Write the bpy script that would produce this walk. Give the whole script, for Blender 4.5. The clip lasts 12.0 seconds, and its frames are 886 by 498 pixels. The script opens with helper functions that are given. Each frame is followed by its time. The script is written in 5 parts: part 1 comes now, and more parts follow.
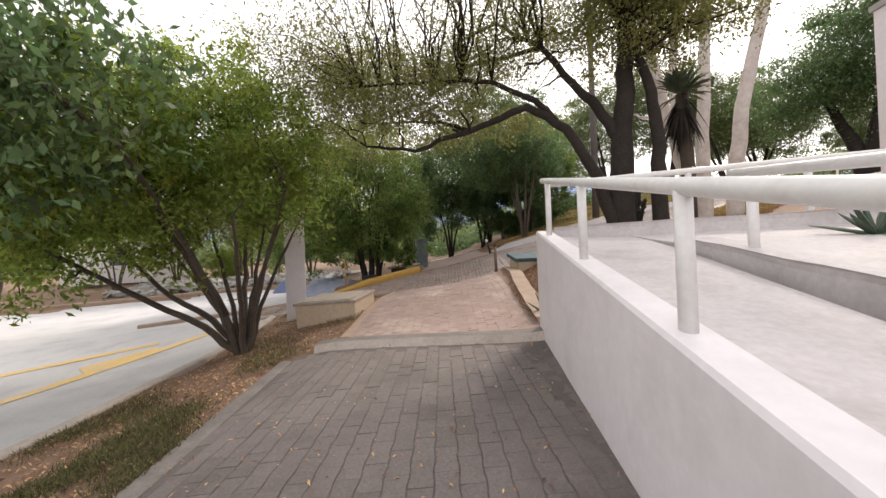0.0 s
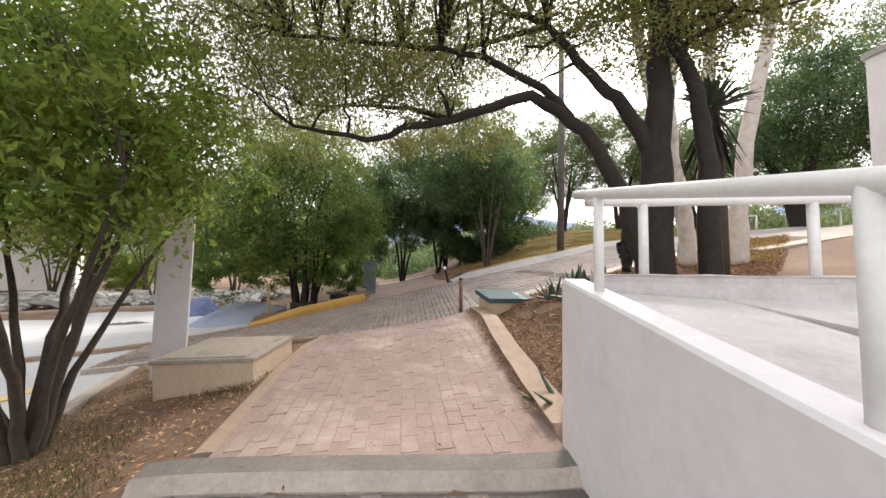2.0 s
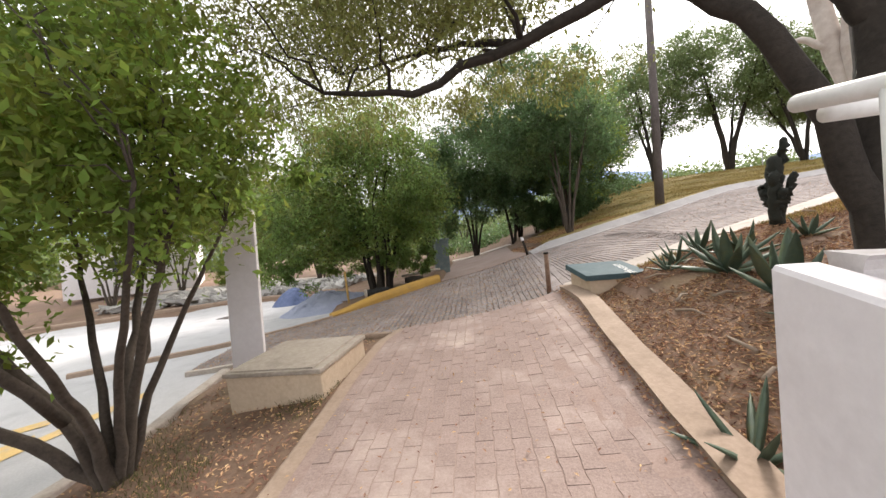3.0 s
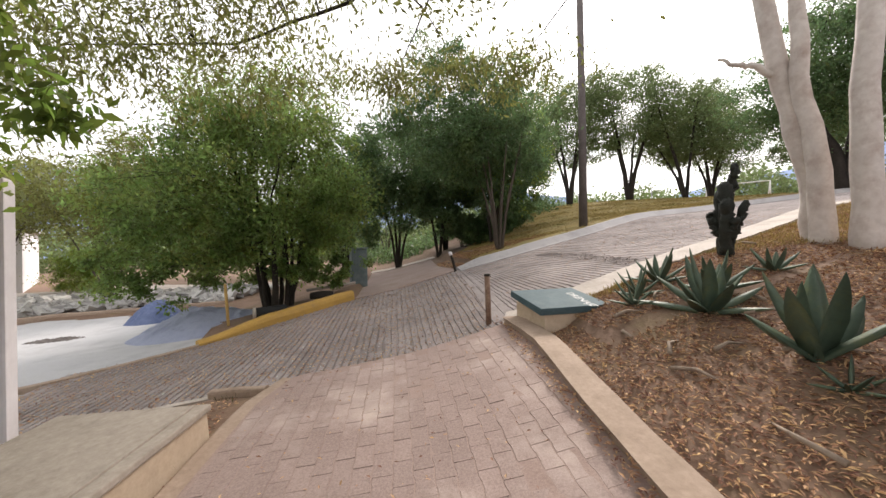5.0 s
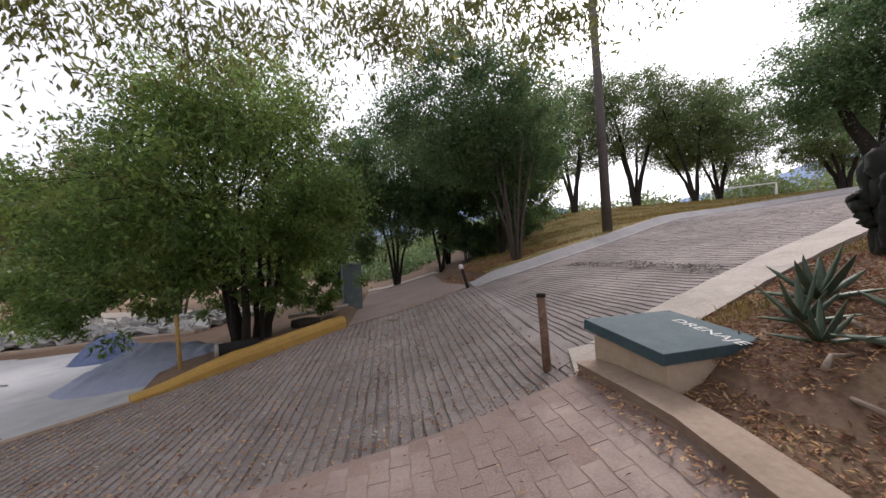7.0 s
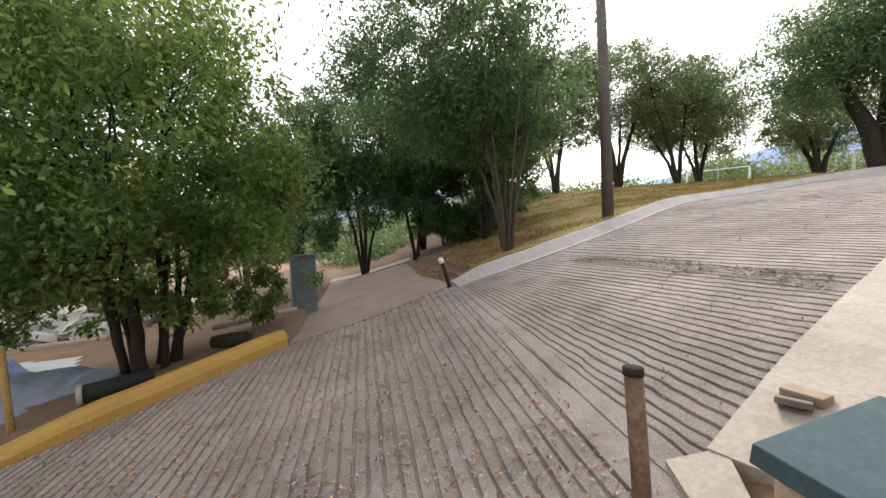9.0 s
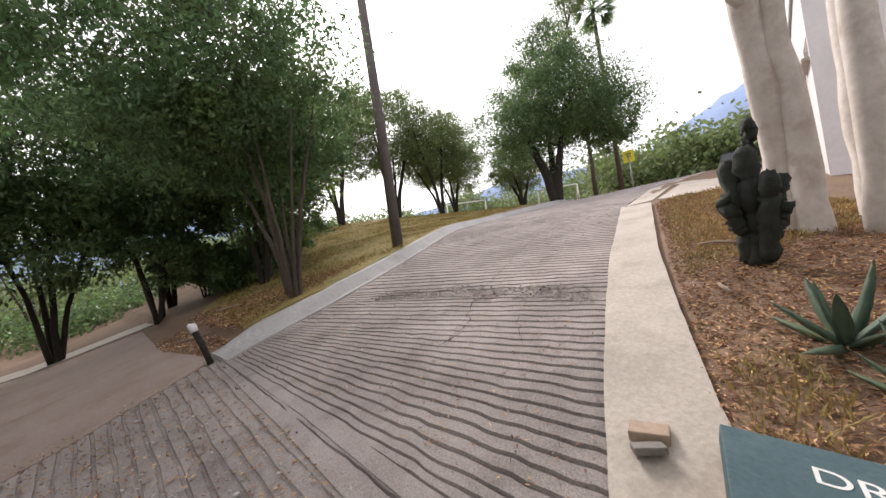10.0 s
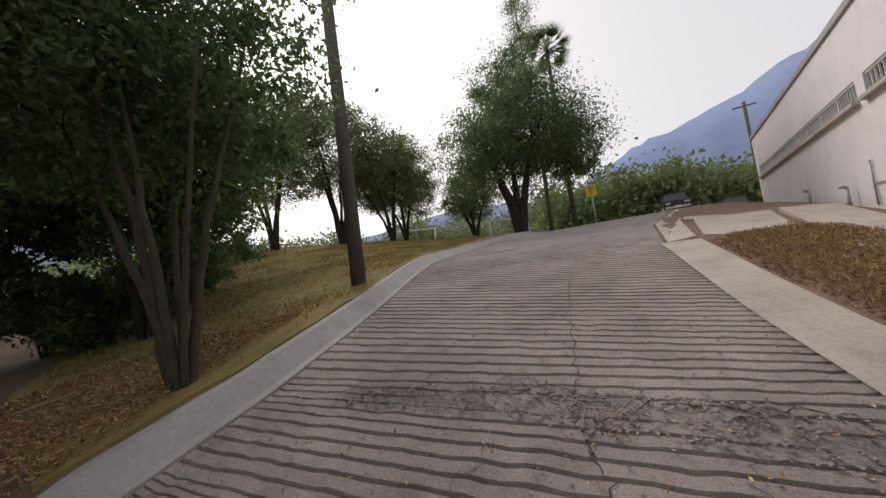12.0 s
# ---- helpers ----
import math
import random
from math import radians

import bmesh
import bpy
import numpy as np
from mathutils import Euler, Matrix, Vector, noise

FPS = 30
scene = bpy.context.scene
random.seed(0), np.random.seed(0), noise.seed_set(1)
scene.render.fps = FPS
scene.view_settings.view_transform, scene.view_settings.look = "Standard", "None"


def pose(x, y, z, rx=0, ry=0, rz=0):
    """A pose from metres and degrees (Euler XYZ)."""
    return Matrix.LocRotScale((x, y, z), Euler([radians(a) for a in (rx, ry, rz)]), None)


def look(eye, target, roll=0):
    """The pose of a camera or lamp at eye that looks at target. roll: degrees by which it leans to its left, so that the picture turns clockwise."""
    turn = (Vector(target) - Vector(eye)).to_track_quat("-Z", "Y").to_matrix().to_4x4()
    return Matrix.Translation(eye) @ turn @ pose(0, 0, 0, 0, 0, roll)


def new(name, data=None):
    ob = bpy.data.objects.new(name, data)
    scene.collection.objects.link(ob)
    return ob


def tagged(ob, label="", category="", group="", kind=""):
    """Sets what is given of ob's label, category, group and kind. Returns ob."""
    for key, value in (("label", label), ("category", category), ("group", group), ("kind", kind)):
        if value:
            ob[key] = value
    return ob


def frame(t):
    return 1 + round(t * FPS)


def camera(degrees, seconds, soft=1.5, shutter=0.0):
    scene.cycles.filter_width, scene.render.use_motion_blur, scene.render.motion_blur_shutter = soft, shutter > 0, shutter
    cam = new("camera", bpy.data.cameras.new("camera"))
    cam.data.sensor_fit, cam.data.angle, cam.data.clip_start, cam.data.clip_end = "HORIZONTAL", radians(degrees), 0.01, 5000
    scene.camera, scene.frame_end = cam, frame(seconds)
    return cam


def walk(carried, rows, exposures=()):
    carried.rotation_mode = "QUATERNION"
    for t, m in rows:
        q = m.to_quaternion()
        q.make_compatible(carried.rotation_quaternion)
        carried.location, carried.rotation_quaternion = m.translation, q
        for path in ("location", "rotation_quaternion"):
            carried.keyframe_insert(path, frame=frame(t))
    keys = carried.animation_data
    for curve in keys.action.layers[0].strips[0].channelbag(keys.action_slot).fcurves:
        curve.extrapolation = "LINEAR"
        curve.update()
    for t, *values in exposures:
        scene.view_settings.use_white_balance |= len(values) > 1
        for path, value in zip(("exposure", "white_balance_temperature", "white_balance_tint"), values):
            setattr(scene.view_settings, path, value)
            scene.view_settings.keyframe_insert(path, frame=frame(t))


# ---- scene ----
cam = camera(104.8, 12.0)
PATH = [
    (0, (0.025, 0.135, 1.426), (0.028, 2.135, 1.438), -2.3),
    (0.5, (-0.026, 0.653, 1.466), (0.146, 2.644, 1.383), 0.7),
    (1, (0.001, 1.154, 1.51), (0.233, 3.14, 1.503), -1.9),
    (1.5, (0.038, 1.636, 1.624), (0.272, 3.622, 1.592), 0.7),
    (2, (-0.042, 2.122, 1.672), (0.249, 4.096, 1.803), 1.2),
    (2.5, (-0.041, 2.624, 1.681), (-0.026, 4.621, 1.78), -3.8),
    (3, (-0.012, 3.082, 1.826), (-0.146, 5.078, 1.799), -4.3),
    (3.5, (-0.072, 3.48, 1.847), (0.045, 5.469, 2.018), -1.1),
    (3.7, (-0.007, 3.612, 1.907), (0.289, 5.587, 2.003), -1.4),
    (5.3, (-0.036, 4.845, 1.901), (0.292, 6.818, 1.909), -1.1),
    (5.5, (-0.112, 5.002, 1.885), (0.196, 6.978, 1.913), -0.5),
    (6, (-0.085, 5.497, 1.82), (0.141, 7.484, 1.769), 0.5),
    (6.5, (-0.107, 5.973, 1.799), (0.217, 7.945, 1.87), 1.2),
    (7, (-0.082, 6.409, 1.866), (0.272, 8.375, 1.961), -2.9),
    (7.2, (-0.052, 6.639, 1.886), (0.118, 8.619, 2.108), -2.7),
    (8.8, (0.119, 8.17, 2.105), (0.308, 10.16, 2.182), -2.4),
    (9, (0.237, 8.321, 2.165), (0.735, 10.258, 2.133), -2.8),
    (9.5, (0.414, 8.764, 2.222), (1.638, 10.342, 2.331), -5.7),
    (10, (0.719, 9.238, 2.311), (2.228, 10.55, 2.337), -8.9),
    (10.5, (1.182, 9.875, 2.413), (2.747, 11.12, 2.411), -8.6),
    (11, (1.392, 10.507, 2.535), (3.091, 11.547, 2.714), -8.5),
    (11.5, (1.711, 11.059, 2.609), (3.366, 12.156, 2.845), -12.3),
    (12, (2.149, 11.581, 2.755), (3.87, 12.59, 2.892), -7.8),
]
LIGHT_ROWS = [(0, 0.72, 6750, 15), (0.5, 0.85, 6700, 14), (1.5, 0.84, 6650, 13), (2.3, 1.08, 6550, 12), (4.0, 1.12, 6600, 13), (6.0, 0.5, 6600, 14), (6.5, 0.48, 6450, 16), (7.0, 0.24, 6200, 18), (8.8, 0.98, 6450, 11), (9.5, 0.78, 6500, 13), (10.0, 0.72, 6450, 14), (10.5, 0.1, 6550, 16), (11, -0.25, 6550, 16), (12, -0.3, 6550, 15)]
walk(cam, [(t, look(eye, target, roll)) for t, eye, target, roll in PATH], LIGHT_ROWS)

# ---- light ----
SUN_UP, SUN_ROUND = radians(38), radians(38)
world = bpy.data.worlds.new("sky")
scene.world = world
world.use_nodes = True
wt = world.node_tree
wt.nodes.clear()
sky = wt.nodes.new("ShaderNodeTexSky")
sky.sky_type = "NISHITA"
sky.sun_disc = False
sky.sun_elevation, sky.sun_rotation = SUN_UP, SUN_ROUND
sky.air_density, sky.dust_density = 1.0, 6.0
pale = wt.nodes.new("ShaderNodeHueSaturation")
pale.inputs["Saturation"].default_value = 0.25
even = wt.nodes.new("ShaderNodeGamma")
even.inputs["Gamma"].default_value = 0.3
bg = wt.nodes.new("ShaderNodeBackground")
bg.inputs["Strength"].default_value = 0.64
wout = wt.nodes.new("ShaderNodeOutputWorld")
wt.links.new(sky.outputs[0], pale.inputs["Color"])
wt.links.new(pale.outputs[0], even.inputs["Color"])
wt.links.new(even.outputs[0], bg.inputs["Color"])
wt.links.new(bg.outputs[0], wout.inputs[0])
sun_data = bpy.data.lights.new("sun", "SUN")
sun_data.energy, sun_data.angle, sun_data.color = 2.3, radians(16), (1.0, 0.93, 0.84)
sun = new("sun", sun_data)
sun.matrix_world = look((0, 0, 60), (-60 * math.sin(SUN_ROUND) / math.tan(SUN_UP), -60 * math.cos(SUN_ROUND) / math.tan(SUN_UP), 0))

# ---- materials ----
def mat(name, dark, light, rough=0.85, grain=40.0, patch=1.5, bump=0.3, stain=None, stain_amount=0.5, each=0.0, island=0.0, metal=0.0, through_light=0.0, spec=0.4, contrast=(0.3, 0.7), whole=False):
    """Two scales of noise between two colours, an optional stain colour, and variation from object to object or island to island."""
    m = bpy.data.materials.new(name)
    m.use_nodes = True
    t = m.node_tree
    n, l = t.nodes, t.links
    p = n["Principled BSDF"]
    place = n.new("ShaderNodeNewGeometry").outputs["Position"] if whole else n.new("ShaderNodeTexCoord").outputs["Object"]
    def noise_at(scale, detail):
        x = n.new("ShaderNodeTexNoise")
        x.inputs["Scale"].default_value, x.inputs["Detail"].default_value = scale, detail
        x.inputs["Roughness"].default_value = 0.65
        l.new(place, x.inputs["Vector"])
        return x
    fine, wide = noise_at(grain, 6), noise_at(patch, 5)
    add = n.new("ShaderNodeMath")
    add.operation = "MULTIPLY_ADD"
    add.inputs[1].default_value = 0.55
    half = n.new("ShaderNodeMath")
    half.operation = "MULTIPLY"
    half.inputs[1].default_value = 0.45
    l.new(wide.outputs["Fac"], half.inputs[0])
    l.new(fine.outputs["Fac"], add.inputs[0])
    l.new(half.outputs[0], add.inputs[2])
    fac = add.outputs[0]
    ramp = n.new("ShaderNodeValToRGB")
    ramp.color_ramp.elements[0].position, ramp.color_ramp.elements[1].position = contrast
    ramp.color_ramp.elements[0].color, ramp.color_ramp.elements[1].color = (*dark, 1), (*light, 1)
    l.new(fac, ramp.inputs[0])
    col = ramp.outputs[0]
    if stain:
        spots = noise_at(patch * 2.3, 8)
        lim = n.new("ShaderNodeMapRange")
        lim.inputs[1].default_value, lim.inputs[2].default_value = 0.5, 0.72
        lim.inputs[3].default_value, lim.inputs[4].default_value = 0.0, stain_amount
        l.new(spots.outputs["Fac"], lim.inputs[0])
        mix = n.new("ShaderNodeMixRGB")
        mix.inputs[2].default_value = (*stain, 1)
        l.new(lim.outputs[0], mix.inputs[0])
        l.new(col, mix.inputs[1])
        col = mix.outputs[0]
    if each or island:
        src = n.new("ShaderNodeObjectInfo").outputs["Random"] if each else n.new("ShaderNodeNewGeometry").outputs["Random Per Island"]
        amount = each or island
        span = n.new("ShaderNodeMapRange")
        span.inputs[3].default_value, span.inputs[4].default_value = 1 - amount, 1 + amount
        l.new(src, span.inputs[0])
        hue = n.new("ShaderNodeHueSaturation")
        l.new(span.outputs[0], hue.inputs["Value"])
        l.new(col, hue.inputs["Color"])
        if island:
            shift = n.new("ShaderNodeMapRange")
            shift.inputs[3].default_value, shift.inputs[4].default_value = 0.5 - 0.06 * island, 0.5 + 0.03 * island
            l.new(src, shift.inputs[0])
            l.new(shift.outputs[0], hue.inputs["Hue"])
        col = hue.outputs[0]
    l.new(col, p.inputs["Base Color"])
    p.inputs["Roughness"].default_value = rough
    p.inputs["Metallic"].default_value = metal
    p.inputs["Specular IOR Level"].default_value = spec
    if bump:
        b = n.new("ShaderNodeBump")
        b.inputs["Strength"].default_value, b.inputs["Distance"].default_value = bump, 0.02
        l.new(fac, b.inputs["Height"])
        l.new(b.outputs[0], p.inputs["Normal"])
    if through_light:
        tr = n.new("ShaderNodeBsdfTranslucent")
        l.new(col, tr.inputs["Color"])
        mixer = n.new("ShaderNodeMixShader")
        mixer.inputs[0].default_value = through_light
        l.new(p.outputs[0], mixer.inputs[1])
        l.new(tr.outputs[0], mixer.inputs[2])
        l.new(mixer.outputs[0], n["Material Output"].inputs["Surface"])
    return m


M_SOIL = mat("soil", (0.12, 0.072, 0.048), (0.29, 0.19, 0.132), 0.95, 22, 0.7, 0.6, (0.20, 0.16, 0.07), 0.5)
M_PAVER_A = mat("grey_paver", (0.12, 0.104, 0.097), (0.225, 0.196, 0.183), 0.85, 60, 0.8, 0.35, (0.085, 0.07, 0.063), 0.5, each=0.07, contrast=(0.34, 0.66), whole=True)
M_PAVER_B = mat("red_paver", (0.22, 0.155, 0.135), (0.39, 0.295, 0.26), 0.85, 60, 0.55, 0.35, (0.52, 0.42, 0.37), 0.75, each=0.06, contrast=(0.36, 0.64), whole=True)
M_JOINT = mat("joint_sand", (0.09, 0.078, 0.072), (0.18, 0.156, 0.144), 0.95, 50, 2, 0.4)
M_JOINT_RED = mat("red_joint", (0.24, 0.165, 0.14), (0.40, 0.30, 0.26), 0.95, 50, 2, 0.4)
M_RIB = mat("ribbed_concrete", (0.20, 0.17, 0.16), (0.44, 0.38, 0.36), 0.9, 70, 0.8, 0.8, (0.10, 0.085, 0.08), 0.5, contrast=(0.36, 0.64))
M_CONC = mat("old_concrete", (0.34, 0.29, 0.25), (0.58, 0.51, 0.45), 0.85, 28, 1.1, 0.35, (0.24, 0.20, 0.16), 0.5)
M_CONC_DARK = mat("step_concrete", (0.12, 0.108, 0.098), (0.23, 0.207, 0.188), 0.85, 35, 1.5, 0.35, (0.32, 0.30, 0.275), 0.4)
M_KERB_TAN = mat("tan_kerb", (0.27, 0.195, 0.145), (0.45, 0.34, 0.26), 0.85, 25, 1.5, 0.3, (0.22, 0.16, 0.11), 0.5)
M_ROAD = mat("pale_road", (0.40, 0.395, 0.40), (0.60, 0.59, 0.595), 0.9, 45, 0.5, 0.3, (0.28, 0.275, 0.285), 0.5)
M_YELLOW = mat("yellow_paint", (0.42, 0.24, 0.055), (0.60, 0.365, 0.09), 0.7, 30, 2.0, 0.2, (0.32, 0.20, 0.10), 0.5)
M_WHITE = mat("white_paint", (0.70, 0.665, 0.68), (0.82, 0.785, 0.80), 0.6, 12, 0.9, 0.08, (0.55, 0.51, 0.50), 0.35)
M_RAIL = mat("rail_paint", (0.70, 0.69, 0.67), (0.84, 0.83, 0.81), 0.4, 30, 2.5, 0.08, (0.45, 0.38, 0.32), 0.25)
M_PLATFORM = mat("platform_concrete", (0.48, 0.45, 0.445), (0.68, 0.645, 0.64), 0.85, 24, 0.9, 0.25, (0.34, 0.31, 0.29), 0.5)
M_TAN_WALL = mat("tan_plaster", (0.46, 0.35, 0.25), (0.62, 0.50, 0.37), 0.85, 20, 2.0, 0.2, (0.30, 0.21, 0.14), 0.4)
M_TEAL = mat("teal_paint", (0.045, 0.08, 0.092), (0.085, 0.135, 0.152), 0.75, 40, 2.0, 0.2, (0.14, 0.185, 0.195), 0.3, spec=0.25)
M_RUST = mat("rusty_pipe", (0.09, 0.045, 0.03), (0.30, 0.19, 0.13), 0.8, 45, 6.0, 0.4, (0.45, 0.34, 0.26), 0.5)
M_LETTER = mat("letter_paint", (0.62, 0.62, 0.6), (0.78, 0.78, 0.76), 0.7, 40, 4, 0.05)
M_BARK_DARK = mat("dark_bark", (0.013, 0.011, 0.009), (0.051, 0.041, 0.033), 0.95, 25, 3, 0.9)
M_BARK = mat("brown_bark", (0.039, 0.03, 0.023), (0.124, 0.098, 0.078), 0.95, 30, 3, 0.8)
M_BARK_PALE = mat("pale_bark", (0.48, 0.42, 0.38), (0.74, 0.69, 0.65), 0.8, 9, 1.2, 0.25, (0.30, 0.20, 0.16), 0.6)
M_POLE = mat("weathered_pole", (0.06, 0.05, 0.047), (0.17, 0.145, 0.135), 0.9, 30, 2, 0.5)
M_LEAF = mat("leaf_green", (0.105, 0.175, 0.035), (0.31, 0.41, 0.085), 0.45, 1.6, 0.7, 0, (0.38, 0.34, 0.065), 0.6, island=0.4, through_light=0.68)
M_LEAF_DARK = mat("leaf_dark", (0.055, 0.11, 0.05), (0.17, 0.26, 0.105), 0.36, 1.6, 0.5, 0, (0.23, 0.25, 0.07), 0.5, island=0.4, through_light=0.6)
M_LEAF_MID = mat("leaf_mid", (0.085, 0.155, 0.045), (0.27, 0.37, 0.105), 0.36, 1.3, 0.5, 0, (0.36, 0.335, 0.07), 0.6, island=0.45, through_light=0.66)
M_LEAF_OLIVE = mat("leaf_olive", (0.115, 0.134, 0.036), (0.282, 0.294, 0.09), 0.5, 1.6, 0.6, 0, (0.256, 0.205, 0.051), 0.5, island=0.4, through_light=0.45)
M_LEAF_FAR = mat("leaf_far", (0.096, 0.147, 0.058), (0.23, 0.294, 0.115), 0.6, 1.0, 0.3, 0, (0.218, 0.205, 0.077), 0.4, island=0.35, through_light=0.4)
M_LITTER = mat("dead_leaves", (0.22, 0.115, 0.06), (0.58, 0.37, 0.21), 0.9, 3, 1, 0, island=0.6)
M_GRASS = mat("dry_grass", (0.21, 0.155, 0.045), (0.40, 0.30, 0.11), 0.9, 2, 0.4, 0, (0.09, 0.13, 0.03), 0.8, island=0.35, through_light=0.2)
M_VERGE = mat("verge_grass", (0.055, 0.06, 0.02), (0.15, 0.14, 0.055), 0.9, 2, 0.5, 0, (0.19, 0.15, 0.07), 0.6, island=0.35, through_light=0.2)
M_AGAVE = mat("agave_leaf", (0.05, 0.08, 0.055), (0.12, 0.165, 0.11), 0.55, 8, 3, 0.1, (0.20, 0.19, 0.05), 0.4)
M_CACTUS = mat("dark_cactus", (0.008, 0.011, 0.008), (0.032, 0.035, 0.028), 0.8, 60, 6, 0.8)
M_SIGN = mat("sign_yellow", (0.72, 0.62, 0.02), (0.80, 0.72, 0.04), 0.45, 20, 2, 0)
M_METAL = mat("galvanised", (0.32, 0.32, 0.33), (0.46, 0.46, 0.47), 0.5, 30, 3, 0.05, metal=0.6)
M_FIELD = mat("field_grass", (0.22, 0.22, 0.08), (0.40, 0.37, 0.17), 0.95, 8, 0.3, 0.2)
# distance haze is painted into the hill colour as a pale blue tint
M_HILL = mat("haze_tinted_hill", (0.20, 0.255, 0.39), (0.26, 0.325, 0.47), 1.0, 0.05, 0.01, 0, spec=0.0)
M_LAWN = mat("lawn", (0.17, 0.125, 0.04), (0.36, 0.27, 0.10), 0.95, 18, 0.5, 0.5, (0.115, 0.15, 0.04), 0.75)
M_GREY = mat("grey_plaster", (0.30, 0.29, 0.28), (0.45, 0.43, 0.42), 0.85, 12, 1, 0.2)
M_GLASS = mat("window_dark", (0.03, 0.035, 0.04), (0.06, 0.065, 0.07), 0.15, 3, 1, 0, spec=0.6)
M_GRAVEL = mat("blue_gravel", (0.25, 0.275, 0.37), (0.44, 0.47, 0.60), 0.95, 60, 2, 0.8)
M_TARP = mat("blue_tarp", (0.06, 0.09, 0.20), (0.14, 0.18, 0.32), 0.5, 6, 2, 0.2)
M_RUBBLE = mat("rubble", (0.26, 0.25, 0.24), (0.52, 0.50, 0.47), 0.9, 14, 1, 0.3, island=0.3)
M_BIN = mat("grey_green_box", (0.10, 0.135, 0.14), (0.19, 0.235, 0.24), 0.7, 14, 2, 0.2, (0.30, 0.30, 0.28), 0.4)
M_BLACK = mat("black_paint", (0.012, 0.012, 0.014), (0.03, 0.03, 0.034), 0.35, 6, 1, 0)
M_RUBBER = mat("rubber", (0.012, 0.012, 0.012), (0.03, 0.03, 0.03), 0.8, 30, 2, 0.1)
M_WOOD = mat("yellow_stake", (0.34, 0.21, 0.06), (0.52, 0.34, 0.12), 0.85, 25, 4, 0.3, (0.20, 0.13, 0.07), 0.5)
M_STICK = mat("dry_stick", (0.20, 0.15, 0.11), (0.40, 0.32, 0.25), 0.9, 25, 4, 0.2)

# ---- building helpers ----
rng = np.random.default_rng(7)


def mesh_object(name, verts, faces, material, parent=None, smooth=False):
    me = bpy.data.meshes.new(name)
    me.from_pydata([tuple(v) for v in verts], [], [tuple(f) for f in faces])
    me.materials.append(material)
    if smooth:
        me.polygons.foreach_set("use_smooth", [True] * len(me.polygons))
    me.update()
    ob = new(name, me)
    if parent is not None:
        ob.parent = parent
    return ob


def part(name, bm, material, parent=None, label="", smooth=False):
    """Links a bmesh as one mesh object under a thing or a part."""
    me = bpy.data.meshes.new(name)
    bm.to_mesh(me)
    bm.free()
    me.materials.append(material)
    if smooth:
        me.polygons.foreach_set("use_smooth", [True] * len(me.polygons))
    ob = new(name, me)
    if parent is not None:
        ob.parent = parent
    return tagged(ob, label)


def empty(name, place, label="", category="", group="", kind=""):
    ob = new(name)
    ob.matrix_basis = place if isinstance(place, Matrix) else Matrix.Translation(place)
    return tagged(ob, label, category, group, kind)


def box_bm(size, place=None, bevel=0.01, segments=2):
    bm = bmesh.new()
    bmesh.ops.create_cube(bm, size=1.0)
    bmesh.ops.scale(bm, vec=size, verts=bm.verts)
    if bevel:
        bmesh.ops.bevel(bm, geom=bm.edges[:], offset=bevel, segments=segments, affect="EDGES", profile=0.6)
    if place is not None:
        bmesh.ops.transform(bm, matrix=place if isinstance(place, Matrix) else Matrix.Translation(place), verts=bm.verts)
    return bm


def join_bm(parts):
    bm = bmesh.new()
    for b in parts:
        me = bpy.data.meshes.new("joined")
        b.to_mesh(me)
        b.free()
        bm.from_mesh(me)
        bpy.data.meshes.remove(me)
    return bm


def tube_arrays(points, radii, sides=8, cap=True):
    """Rings along a line of points; returns verts and faces."""
    pts = [Vector(p) for p in points]
    verts, faces = [], []
    side = None
    for i, p in enumerate(pts):
        d = (pts[min(i + 1, len(pts) - 1)] - pts[max(i - 1, 0)]).normalized()
        if side is None:
            side = d.orthogonal().normalized()
        side = (side - d * side.dot(d)).normalized()
        up = d.cross(side)
        for k in range(sides):
            a = 2 * math.pi * k / sides
            verts.append(p + (side * math.cos(a) + up * math.sin(a)) * radii[i])
    for i in range(len(pts) - 1):
        for k in range(sides):
            a, b = i * sides + k, i * sides + (k + 1) % sides
            faces.append((a, b, b + sides, a + sides))
    if cap:
        faces.append(tuple(range(sides))[::-1])
        faces.append(tuple(range((len(pts) - 1) * sides, len(pts) * sides)))
    return verts, faces


def tube(name, points, radius, material, parent=None, sides=12, label="", smooth=True):
    radii = radius if isinstance(radius, (list, tuple)) else [radius] * len(points)
    v, f = tube_arrays(points, radii, sides)
    return tagged(mesh_object(name, v, f, material, parent, smooth), label)


# ---- the lie of the land ----
def sstep(a, b, v):
    u = min(1.0, max(0.0, (v - a) / (b - a)))
    return u * u * (3 - 2 * u)


def smooth_line(x, xs, zs):
    return sum(float(np.interp(x + d, xs, zs)) for d in (-0.4, -0.2, 0, 0.2, 0.4)) / 5


MID_X = (-80, -12, -6, -4, -1.6, 0.4, 1.5, 2.8, 5.0, 7.3, 10.1, 15, 21, 45, 120)
MID_Z = (-0.9, -0.5, -0.2, 0.0, 0.34, 0.53, 0.77, 1.09, 1.60, 2.06, 2.70, 3.5, 4.2, 5.3, 8.0)
SOUTH_X = (-80, -12, -6, -3.5, -2.9, -1.9, -1.3, 0, 1.3, 2.0, 3.5, 6, 10, 21, 45, 120)
SOUTH_Z = (-1.2, -0.75, -0.5, -0.33, -0.19, 0.1, 0.17, 0.23, 0.29, 0.5, 1.1, 1.75, 2.3, 3.3, 4.0, 6.8)
NORTH_X = (-80, -6, 0, 4, 8, 12, 17, 30, 120)
